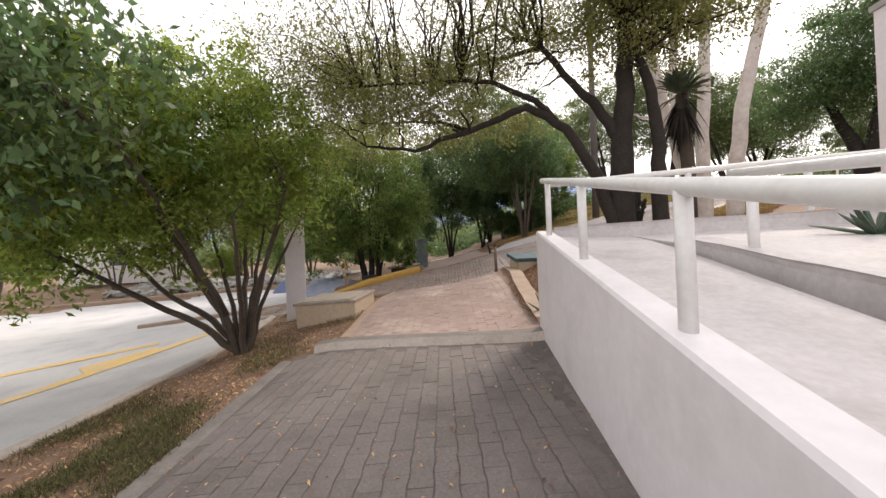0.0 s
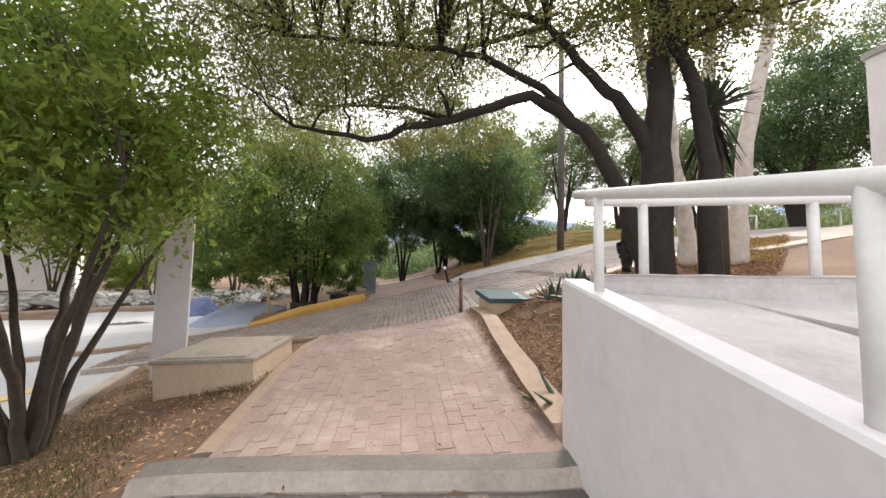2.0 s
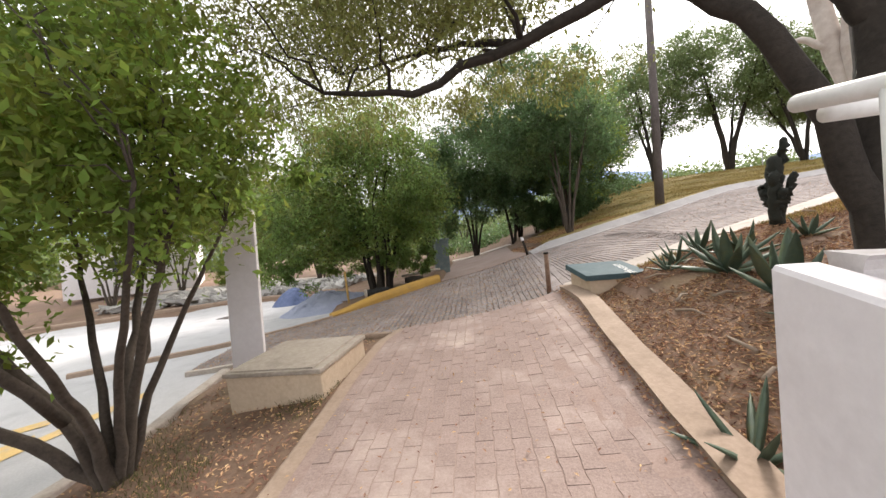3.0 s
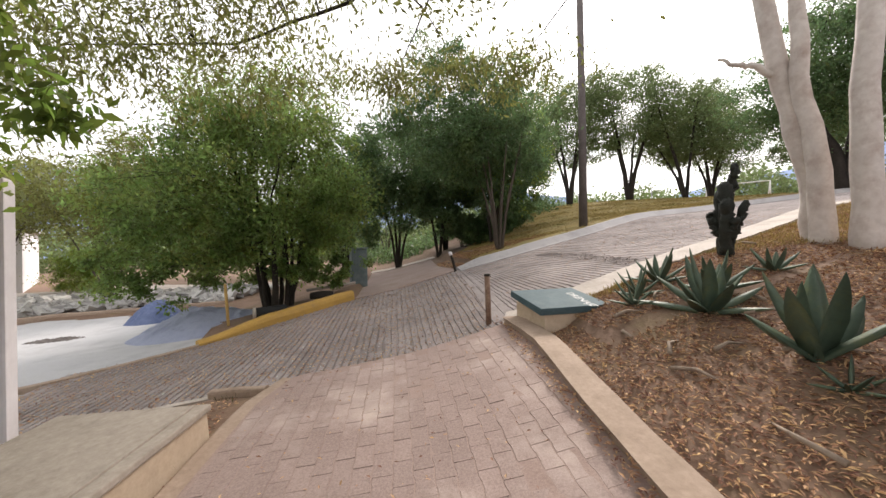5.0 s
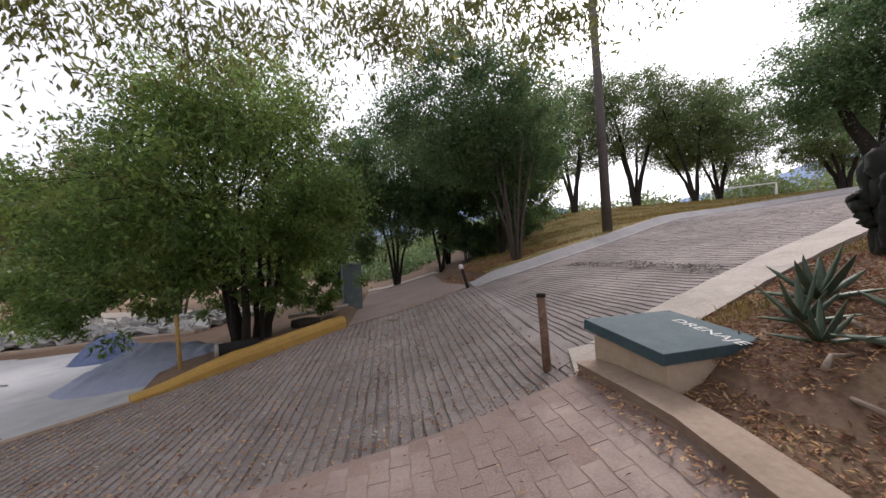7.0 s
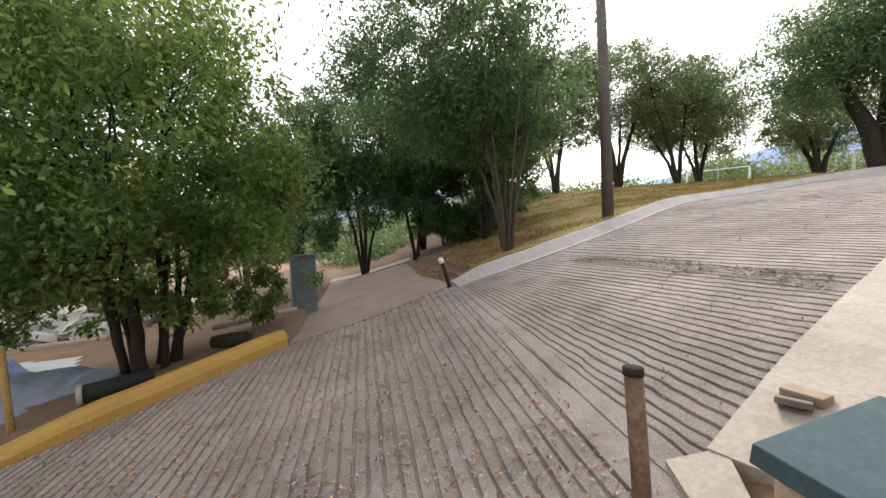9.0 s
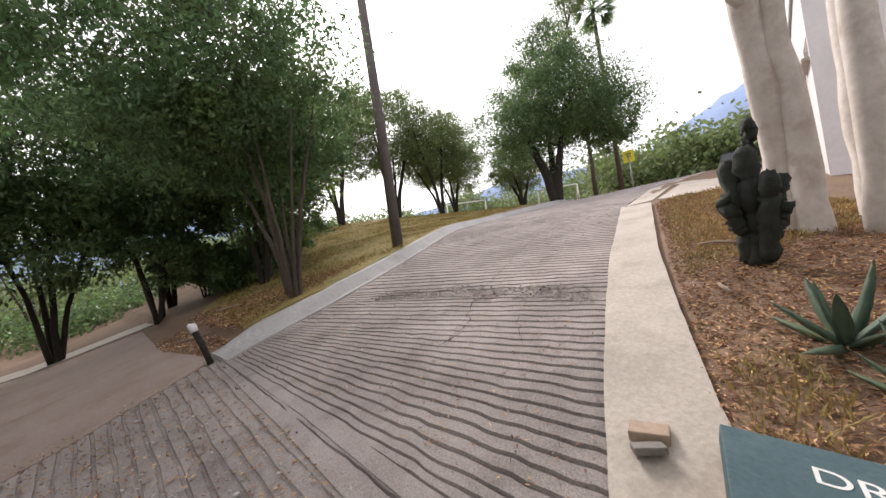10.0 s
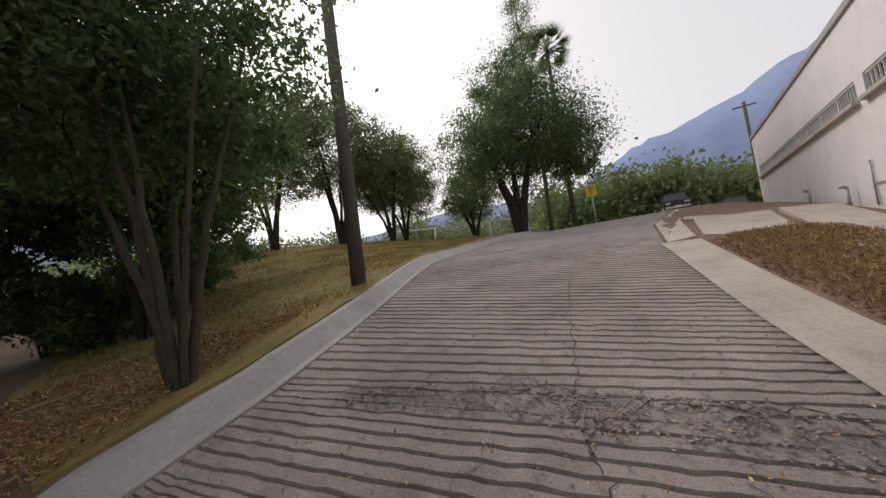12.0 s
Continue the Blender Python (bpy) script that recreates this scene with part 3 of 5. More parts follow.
# ---- bollards and stake ----
def bollard(x, y, h, lean_x, lean_y, capped):
    z = height(x, y)
    ob = empty("bollard", (x, y, z), "rusty leaning steel pipe bollard" + (" with a white concrete cap" if capped else ", paint peeling"), "bollard", "rusty pipe bollards")
    tube("pipe", [(0, 0, -0.1), (lean_x * 0.5, lean_y * 0.5, h * 0.5), (lean_x, lean_y, h)], 0.042, M_BARK_DARK if capped else M_RUST, ob)
    if capped:
        tube("cap", [(lean_x * 0.84, lean_y * 0.84, h * 0.84), (lean_x, lean_y, h + 0.01), (lean_x, lean_y, h + 0.03)], [0.055, 0.058, 0.04], M_WHITE, ob, label="white chipped cap")
    else:
        tube("cap", [(lean_x * 0.97, lean_y * 0.97, h * 0.97), (lean_x, lean_y, h + 0.012)], [0.047, 0.047], M_BARK_DARK, ob, label="dark rusted cap")
    return ob


bollard(1.5, 9.65, 0.745, -0.01, 0.02, False)
bollard(2.16, 15.3, 0.6, -0.17, 0.1, True)
stake = empty("wooden_stake", (-3.72, 13.4, height(-3.72, 13.4)), "leaning yellow wooden stake by the kerb", "stake")
tube("post", [(0, 0, -0.15), (-0.10, 0.05, 1.15)], 0.035, M_WOOD, stake, sides=6)

# ---- white gate pillar ----
pillar = empty("gate_pillar", pose(-3.38, 8.0, height(-3.38, 8.0), 0, 0, 25), "plain white painted pillar beside the cistern box", "pillar")
part("shaft", box_bm((0.42, 0.22, 2.75), (0, 0, 1.2), 0.02), M_WHITE, pillar)

# ---- utility cabinet ----
cabinet = empty("utility_cabinet", pose(-1.05, 17.4, height(-1.05, 17.4), 0, 0, 15), "grey-green weathered metal utility cabinet", "cabinet")
part("body", box_bm((0.55, 0.5, 1.4), (0, 0, 0.7), 0.02), M_BIN, cabinet)
part("lid", box_bm((0.62, 0.57, 0.06), (0, 0, 1.43), 0.015), M_BIN, cabinet)

# ---- utility pole, sign ----
pole = empty("utility_pole", (7.75, 17.15, land(7.75, 17.15)), "dark weathered wooden utility pole on the bank", "pole")
tube("shaft", [(0, 0, -0.3), (0.05, 0.0, 4), (0.1, 0.05, 11)], [0.17, 0.15, 0.12], M_POLE, pole)
sign = empty("road_sign", (25, 13.9, land(25, 13.9)), "yellow square road sign on a thin post", "road sign")
tube("post", [(0, 0, -0.2), (0, 0, 2.4)], 0.04, M_METAL, sign)
part("plate", box_bm((0.02, 0.62, 0.75), (0, 0, 2.15), 0.004), M_SIGN, sign, "bright yellow plate")
bar = part("marking", join_bm([box_bm((0.006, 0.3, 0.05), (-0.014, 0, 2.3), 0), box_bm((0.006, 0.22, 0.05), (-0.014, 0, 2.15), 0)]), M_BLACK, sign, "dark bars of writing")

# ---- white hall beside the ramp ----
hall = empty("hall", (0, 0, 0), "long white plastered hall with grilled high windows", "building")
HW, HE = Vector((10.1, 7.9, 0)), Vector((21.2, 7.1, 0))
hd = (HE - HW).normalized()
hn = Vector((-hd.y, hd.x, 0))
hx = Matrix(((hd.x, hn.x, 0, HW.x), (hd.y, hn.y, 0, HW.y), (0, 0, 1, 0), (0, 0, 0, 1)))
length = (HE - HW).length
WIN = [(0.12, 1.15), (1.5, 10.6)]
wz0, wz1 = 4.86, 5.27
pieces = [box_bm((length, 0.25, wz0 - 0.5), hx @ Matrix.Translation((length / 2, -0.125, (wz0 + 0.5) / 2)), 0), box_bm((length, 0.25, 6.5 - wz1), hx @ Matrix.Translation((length / 2, -0.125, (6.5 + wz1) / 2)), 0)]
edges = [0.0] + [v for w_ in WIN for v in w_] + [length]
for a_, b_ in zip(edges[::2], edges[1::2]):
    pieces.append(box_bm((b_ - a_, 0.25, wz1 - wz0), hx @ Matrix.Translation(((a_ + b_) / 2, -0.125, (wz0 + wz1) / 2)), 0))
pieces.append(box_bm((0.25, 12, 6.2), hx @ Matrix.Translation((0.125, -6.25, 3.4)), 0))
pieces.append(box_bm((0.25, 12, 6.2), hx @ Matrix.Translation((length - 0.125, -6.25, 3.4)), 0))
for piece in pieces:
    part("wall", piece, M_WHITE, hall)
part("roof", box_bm((length + 0.1, 12.4, 0.14), hx @ Matrix.Translation((length / 2, -6.15, 6.57)), 0.01), M_GREY, hall)
part("doorway", box_bm((0.06, 1.6, 2.3), hx @ Matrix.Translation((-0.03, -1.6, 3.4)), 0.01), M_GREY, hall, "grey metal door")
for a_, b_ in WIN:
    win = part("window", box_bm((b_ - a_, 0.02, wz1 - wz0), hx @ Matrix.Translation(((a_ + b_) / 2, -0.16, (wz0 + wz1) / 2)), 0), M_GLASS, hall, "dark pane behind a white grille")
    part("sill", box_bm((b_ - a_ + 0.1, 0.14, 0.07), hx @ Matrix.Translation(((a_ + b_) / 2, 0.04, wz0 - 0.035)), 0.008), M_CONC, win)
    part("top_frame", box_bm((b_ - a_, 0.05, 0.04), hx @ Matrix.Translation(((a_ + b_) / 2, -0.05, wz1 - 0.02)), 0), M_RAIL, win)
    k = int((b_ - a_) / 0.13)
    for i in range(k + 1):
        part("bar", box_bm((0.05 if i % 8 == 0 else 0.016, 0.03, wz1 - wz0), hx @ Matrix.Translation((a_ + (b_ - a_) * i / k, -0.06, (wz0 + wz1) / 2)), 0), M_RAIL, win)
tube("conduit", [hx @ Vector((1.5, 0.03, 2.9)), hx @ Vector((1.5, 0.03, 3.75))], 0.018, M_METAL, hall, sides=8)
tube("conduit", [hx @ Vector((1.5, 0.03, 3.3)), hx @ Vector((0.9, 0.03, 3.3))], 0.014, M_METAL, hall, sides=8)
for s_, h_ in ((4.8, 0.3), (2.4, 0.4)):
    p = hx @ Vector((s_, 0.12, 0))
    z = land(p.x, p.y)
    pipe = empty("vent_pipe", (p.x, p.y, z), "short grey pipe stub at the foot of the hall", "pipe")
    tube("pipe", [(0, 0, -0.1), (0, 0, h_)], 0.03, M_METAL, pipe)
    tube("elbow", [(0, 0, h_), (0.02, 0.04, h_ + 0.03), (0.06, 0.08, h_ + 0.02)], 0.034, M_METAL, pipe)

# broken concrete slabs in front of the hall
for loop, dz in ((((8.0, 8.5), (12.5, 8.0), (12.6, 8.9), (8.3, 9.35)), 0.10), (((9.6, 9.4), (12.8, 9.0), (13.2, 10.4), (10.2, 10.6)), 0.05), (((7.4, 8.6), (8.0, 8.5), (8.25, 9.2), (7.5, 9.15)), 0.04), (((12.7, 7.8), (23.0, 7.2), (23.5, 9.6), (13.3, 10.6)), 0.06), (((10.25, 10.72), (13.35, 10.66), (23.5, 9.66), (20.0, 10.15), (13.5, 11.25), (9.85, 11.2)), 0.035)):
    setting(slab("pavement", loop, lambda x, y: height(x, y) + dz, 0.16, M_CONC), "cracked pale concrete slab before the hall", "slab")

# ---- trees ----
def leaves(name, points, sizes, material, parent, droop=0.3, slim=0.42, seed=1):
    """One mesh of many single leaves, each a folded kite."""
    r = np.random.default_rng(seed)
    n = len(points)
    d = r.normal(size=(n, 3))
    d[:, 2] -= droop * 2
    d /= np.linalg.norm(d, axis=1, keepdims=True)
    s = np.cross(d, r.normal(size=(n, 3)))
    s /= np.linalg.norm(s, axis=1, keepdims=True) + 1e-9
    up = np.cross(d, s)
    L = sizes[:, None]
    v = np.stack([points, points + d * L * 0.45 + s * L * slim * 0.5 + up * L * 0.06, points + d * L, points + d * L * 0.45 - s * L * slim * 0.5 + up * L * 0.06], axis=1).reshape(-1, 3)
    me = bpy.data.meshes.new(name)
    me.vertices.add(4 * n)
    me.vertices.foreach_set("co", v.astype(np.float32).ravel())
    me.loops.add(4 * n)
    me.loops.foreach_set("vertex_index", np.arange(4 * n, dtype=np.int32))
    me.polygons.add(n)
    me.polygons.foreach_set("loop_start", np.arange(0, 4 * n, 4, dtype=np.int32))
    me.polygons.foreach_set("loop_total", np.full(n, 4, dtype=np.int32))
    me.materials.append(material)
    me.update(calc_edges=True)
    ob = new(name, me)
    ob.parent = parent
    return ob


def blob_points(blobs, count, seed, clumps=70, spread_=0.17, hollow=0.35):
    """Leaf places: clumps of leaves strewn near the skin of several ellipsoids, with gaps between."""
    r = np.random.default_rng(seed)
    vol = np.array([b[3] * b[4] * b[5] for b in blobs]) ** 0.75
    out, centres = [], []
    for b, share in zip(blobs, vol / vol.sum()):
        k = max(6, int(clumps * share * len(blobs) ** 0.3))
        d = r.normal(size=(k, 3))
        d /= np.linalg.norm(d, axis=1, keepdims=True)
        lumps = np.array([noise.noise((q[0] * 2.1 + b[0], q[1] * 2.1 + b[1], q[2] * 2.1 + seed)) for q in d])[:, None]
        rad = (hollow + (1 - hollow) * r.random(k) ** 0.6)[:, None] * (0.86 + 0.3 * r.random((k, 1)) + 0.45 * lumps)
        c = np.array(b[:3]) + d * rad * np.array(b[3:6])
        centres.append(c)
        m = int(count * share / k) + 1
        size = spread_ * (b[3] * b[4] * b[5]) ** (1 / 3) * (0.6 + 0.9 * r.random((k, 1, 1)))
        p = c[:, None, :] + r.normal(size=(k, m, 3)) * size * np.array((1.15, 1.15, 0.8))
        out.append(p.reshape(-1, 3))
    return np.concatenate(out), np.concatenate(centres)


def bend(a, b, n, wiggle, r, sag=0.0):
    a, b = Vector(a), Vector(b)
    pts = []
    for i in range(n + 1):
        t = i / n
        p = a.lerp(b, t)
        k = math.sin(math.pi * t)
        p += Vector(r.normal(size=3)) * wiggle * k
        p.z += sag * k
        pts.append(p)
    return pts


def tree(name, base, stems, blobs, count, leaf, leaf_mat, bark_mat, label, category="tree", group="", seed=1, twigs=40, clumps=70, spread_=0.17, droop=0.3, slim=0.42, hollow=0.35, kind=""):
    """stems: lists of (points relative to the base, first radius, last radius). blobs: ellipsoids of the crown, relative to the base."""
    r = np.random.default_rng(seed)
    ob = empty(name, base, label, category, group, kind)
    verts, faces, tips = [], [], []
    def add(pts, r0, r1, sides):
        radii = [r0 + (r1 - r0) * i / (len(pts) - 1) for i in range(len(pts))]
        v, f = tube_arrays(pts, radii, sides)
        k = len(verts)
        verts.extend(v)
        faces.extend([tuple(i + k for i in q) for q in f])
    for pts, r0, r1 in stems:
        fine = []
        for i in range(len(pts) - 1):
            seg = bend(pts[i], pts[i + 1], 4, min(r0 * 0.25, 0.022), r)
            fine += seg if i == 0 else seg[1:]
        add(fine, r0, r1, 9)
        tips += [(p, r0 + (r1 - r0) * i / len(fine)) for i, p in enumerate(fine) if i > len(fine) * 0.4]
    pts, centres = blob_points(blobs, count, seed, clumps, spread_, hollow)
    order = r.permutation(len(centres))[:twigs]
    for i in order:
        c = Vector(centres[i])
        t, rad = min(tips, key=lambda q: (q[0] - c).length + 0.3 * max(0, q[0].z - c.z))
        add(bend(t, c, 5, (c - t).length * 0.06, r, 0.08 * (c - t).length), max(0.008, min(rad * 0.6, 0.02 + 0.012 * (c - t).length)), 0.004, 5)
    mesh_object("trunk", verts, faces, bark_mat, ob, smooth=True)
    sizes = leaf * (0.6 + 0.8 * r.random(len(pts)))
    leaves("crown", pts, sizes, leaf_mat, ob, droop, slim, seed + 50)
    return ob


def multi_stem(n, h, lean, r0, seed, turn=0.0, foot=0.06):
    r = np.random.default_rng(seed)
    out = []
    for i in range(n):
        a = turn + 2 * math.pi * (i + 0.4 * r.random()) / n
        k = lean * (0.45 + 0.75 * r.random())
        hh = h * (0.8 + 0.35 * r.random())
        dx, dy = math.cos(a), math.sin(a)
        out.append(([(foot * dx, foot * dy, -0.15), (foot * dx + 0.2 * k * dx, foot * dy + 0.2 * k * dy, hh * 0.3), (0.62 * k * dx, 0.62 * k * dy, hh * 0.66), (k * dx, k * dy, hh)], r0 * (0.7 + 0.5 * r.random()), r0 * 0.25))
    return out


# verge tree with many stems
def at(x, y, dz=0.0):
    return (x, y, land(x, y) + dz)


verge_tree = tree("shrub_tree", at(-3.5, 6.1), multi_stem(10, 2.5, 1.35, 0.062, 3) + [([(-0.1, -0.3, 0.7), (-0.2, -1.2, 2.1), (0.0, -2.2, 2.9), (0.1, -3.2, 3.3)], 0.05, 0.012), ([(0, 0, -0.1), (-0.5, -0.25, 0.5), (-1.4, -0.7, 1.2), (-2.2, -1.1, 1.9)], 0.07, 0.025), ([(0, 0, -0.1), (-0.6, 0.1, 0.55), (-1.6, 0.2, 1.15), (-2.5, 0.3, 2.0)], 0.07, 0.025)],
     [(-0.2, 0, 2.9, 1.75, 1.8, 1.05), (-1.7, -0.8, 2.6, 1.7, 1.6, 1.15), (-3.2, -0.6, 2.4, 1.5, 1.6, 1.2), (0.6, 0.4, 3.15, 1.05, 1.2, 0.75), (-0.3, 0.2, 3.8, 1.6, 1.7, 0.9), (-2.2, -0.4, 3.9, 1.8, 1.8, 1.1), (-1.2, -1.9, 3.4, 1.3, 1.2, 1.0), (-2.9, -2.6, 3.3, 1.5, 1.3, 1.2), (-0.6, 0.4, 4.8, 1.5, 1.5, 0.8)], 85000, 0.09, M_LEAF, M_BARK, "leafy green verge tree with many slender bare stems", seed=11, clumps=300, twigs=160, spread_=0.115)
spray, _ = blob_points([(0.0, -2.9, 3.1, 1.3, 1.1, 0.9), (-0.9, -3.3, 2.6, 1.1, 0.9, 0.9), (-0.6, -2.6, 3.9, 1.3, 1.0, 0.6)], 5200, 96, clumps=90, spread_=0.14, hollow=0.1)
leaves("spray", spray, 0.12 * (0.6 + 0.7 * np.random.default_rng(95).random(len(spray))), M_LEAF_DARK, verge_tree, 0.6, 0.45, 94)
tree("shrub_tree", at(-3.1, 14.9), multi_stem(8, 3.4, 1.1, 0.09, 5, 0.0, 0.3), [(0.5, 0.9, 1.1, 1.3, 0.7, 0.7), (-1.2, 1.1, 1.2, 1.4, 0.8, 0.8), (1.6, 0.9, 1.0, 0.9, 0.7, 0.6), (-0.1, 0, 3.6, 2.5, 2.3, 1.8), (0.0, 0, 5.5, 2.1, 1.9, 1.5), (-2.2, -0.3, 3.2, 1.9, 1.8, 1.4), (-3.4, 0.4, 2.9, 1.4, 1.4, 1.1), (1.5, 0.2, 2.9, 1.3, 1.4, 1.4), (0.4, -0.6, 2.0, 1.9, 1.2, 0.8), (-2.2, -0.6, 1.7, 1.6, 1.2, 0.8), (-1.6, 0, 5.0, 1.3, 1.3, 1.2), (-0.7, -0.5, 1.15, 1.1, 0.6, 0.6), (0.7, -0.3, 1.3, 0.7, 0.6, 0.6), (-2.4, -0.5, 0.95, 1.3, 0.6, 0.6), (-3.6, -0.2, 1.4, 1.1, 0.9, 0.8)], 88000, 0.11, M_LEAF_MID, M_BARK_DARK, "dense dark green broadleaf tree behind a yellow kerb", seed=12, clumps=300, twigs=120, hollow=0.3, spread_=0.115)

# mesquite with an arching limb over the path
mesquite = tree("mesquite_tree", at(2.9, 5.6), [
    ([(-0.1, 0, -0.3), (-0.1, 0.0, 0.7), (-0.3, 0.05, 1.6), (-0.75, 0.15, 2.45), (-1.35, 0.3, 2.9), (-2.3, 0.5, 2.6), (-3.3, 0.7, 2.35), (-4.2, 0.8, 2.5)], 0.125, 0.02),
    ([(0.05, 0, -0.3), (0.05, 0.05, 0.9), (0.12, 0.1, 2.3), (0.3, 0.2, 3.7), (0.25, 0.3, 6.2)], 0.24, 0.08),
    ([(0.1, 0.08, 2.2), (-0.2, 0.2, 2.8), (-0.5, 0.4, 3.3), (-0.9, 0.8, 4.2), (-1.6, 1.6, 5.2)], 0.10, 0.03),
    ([(-0.9, 0.2, 2.6), (-1.2, 0.3, 3.0), (-1.9, 0.5, 3.45), (-2.9, 0.6, 3.55), (-4.2, 0.6, 3.5)], 0.06, 0.02),
    ([(-2.3, 0.5, 2.6), (-2.8, 1.1, 3.0), (-3.6, 1.8, 3.3), (-4.6, 2.6, 3.6)], 0.04, 0.012),
    ([(-1.6, 1.6, 5.2), (-2.2, 2.6, 5.5), (-2.6, 4.2, 5.6)], 0.04, 0.012),
    ([(0.25, 0.3, 5.0), (0.6, 1.6, 5.6), (0.7, 3.6, 6.0)], 0.06, 0.015),
    ([(-0.9, 0.8, 4.2), (-2.0, 2.6, 4.9), (-3.4, 4.2, 4.7), (-5.2, 4.8, 4.3), (-7.4, 4.6, 4.0)], 0.045, 0.01),
    ([(-2.0, 2.6, 4.9), (-2.2, 4.0, 4.8), (-2.6, 5.0, 4.3)], 0.025, 0.008),
    ([(0.6, 1.6, 5.6), (0.2, 3.4, 5.2), (-0.4, 4.8, 4.5)], 0.025, 0.008),
], [(-3.5, 0.6, 3.1, 1.6, 1.3, 0.7), (-2.4, 0.9, 3.9, 2.1, 1.6, 0.8), (-0.8, 0.3, 4.9, 2.2, 1.8, 1.0), (-4.8, 0.6, 4.0, 1.6, 1.5, 0.9), (-1.5, -1.2, 5.4, 2.2, 1.4, 0.8), (-2.6, 3.6, 5.6, 2.4, 1.3, 0.55), (0.2, 3.6, 6.1, 1.9, 1.2, 0.5), (-5.2, 3.2, 4.4, 1.5, 1.5, 0.9), (1.0, 0.0, 4.4, 1.2, 1.2, 1.0), (-3.6, -1.0, 5.2, 1.8, 1.2, 0.7)], 95000, 0.06, M_LEAF_OLIVE, M_BARK_DARK, "dark mesquite tree with a limb arching over the path", seed=13, clumps=420, twigs=260, hollow=0.05, slim=0.38, spread_=0.16)
spray, _ = blob_points([(-7.4, 4.4, 3.8, 1.9, 1.4, 1.1), (-5.0, 4.8, 4.1, 1.7, 1.0, 0.7), (-2.8, 5.0, 4.05, 1.8, 0.8, 0.55), (-0.4, 4.8, 4.25, 1.5, 0.8, 0.55), (-4.6, 2.8, 4.8, 1.6, 1.4, 0.6), (-3.4, 4.0, 5.3, 3.0, 0.8, 0.3)], 15000, 99, clumps=190, spread_=0.17, hollow=0.1)
leaves("spray", spray, 0.115 * (0.6 + 0.7 * np.random.default_rng(98).random(len(spray))), M_LEAF_OLIVE, mesquite, 0.7, 0.3, 97)
tree("stump_tree", at(3.4, 5.4), [([(0.02, 0, -0.3), (0.02, 0, 0.1), (0.0, 0, 1.2), (0.06, 0.05, 2.0), (0.02, 0.1, 2.7), (-0.1, 0.3, 3.6), (-0.2, 0.5, 5.2)], 0.14, 0.05)], [(-0.4, 0.5, 4.9, 1.3, 1.3, 0.9), (-0.1, 0.3, 3.7, 1.1, 0.9, 0.8), (0.9, 0.4, 4.2, 1.0, 0.9, 0.9)], 22000, 0.06, M_LEAF_OLIVE, M_BARK_DARK, "dark crooked trunk behind the terrace", seed=14, clumps=70)
tree("eucalyptus_tree", at(6.36, 8.70), [
    ([(0.11, 0.08, -0.3), (0.0, 0.08, 0.9), (-0.36, 0.2, 2.4), (-0.85, 0.3, 5.0), (-1.5, 0.4, 10)], 0.185, 0.09),
    ([(-0.11, -0.08, -0.3), (-0.12, -0.08, 1.0), (-0.34, 0.0, 2.4), (-0.42, -0.05, 3.6), (-0.1, -0.5, 8)], 0.16, 0.07),
    ([(-0.40, 0.2, 2.5), (-0.7, 0.38, 2.78), (-0.87, 0.48, 2.82), (-1.05, 0.6, 2.95)], 0.06, 0.02),
], [(-0.6, 0.3, 9.5, 2.5, 2.5, 1.8), (1.2, -0.3, 8.2, 2.0, 2.0, 1.5)], 16000, 0.12, M_LEAF_OLIVE, M_BARK_PALE, "forked pale eucalyptus trunk with peeling bark", seed=15, clumps=110, slim=0.22)
tree("eucalyptus_tree", at(6.2, 8.1), [([(0, 0, -0.3), (0.0, 0, 1.5), (0.1, -0.05, 4.0), (0.1, -0.3, 9)], 0.17, 0.09)], [(0, -0.3, 9, 2.2, 2.2, 1.6)], 8000, 0.12, M_LEAF_OLIVE, M_BARK_PALE, "straight pale eucalyptus trunk", seed=16, clumps=60, slim=0.22)
tree("eucalyptus_tree", at(6.85, 8.05), [([(0, 0, -0.3), (0.03, 0, 1.0), (0.22, -0.05, 2.5), (0.75, -0.2, 5.0), (1.2, -0.3, 9)], 0.18, 0.10)], [(-0.3, 0.3, 8.5, 2.2, 2.2, 1.6)], 8000, 0.12, M_LEAF_OLIVE, M_BARK_PALE, "slim pale eucalyptus trunk with reddish bark", seed=17, clumps=60, slim=0.22)

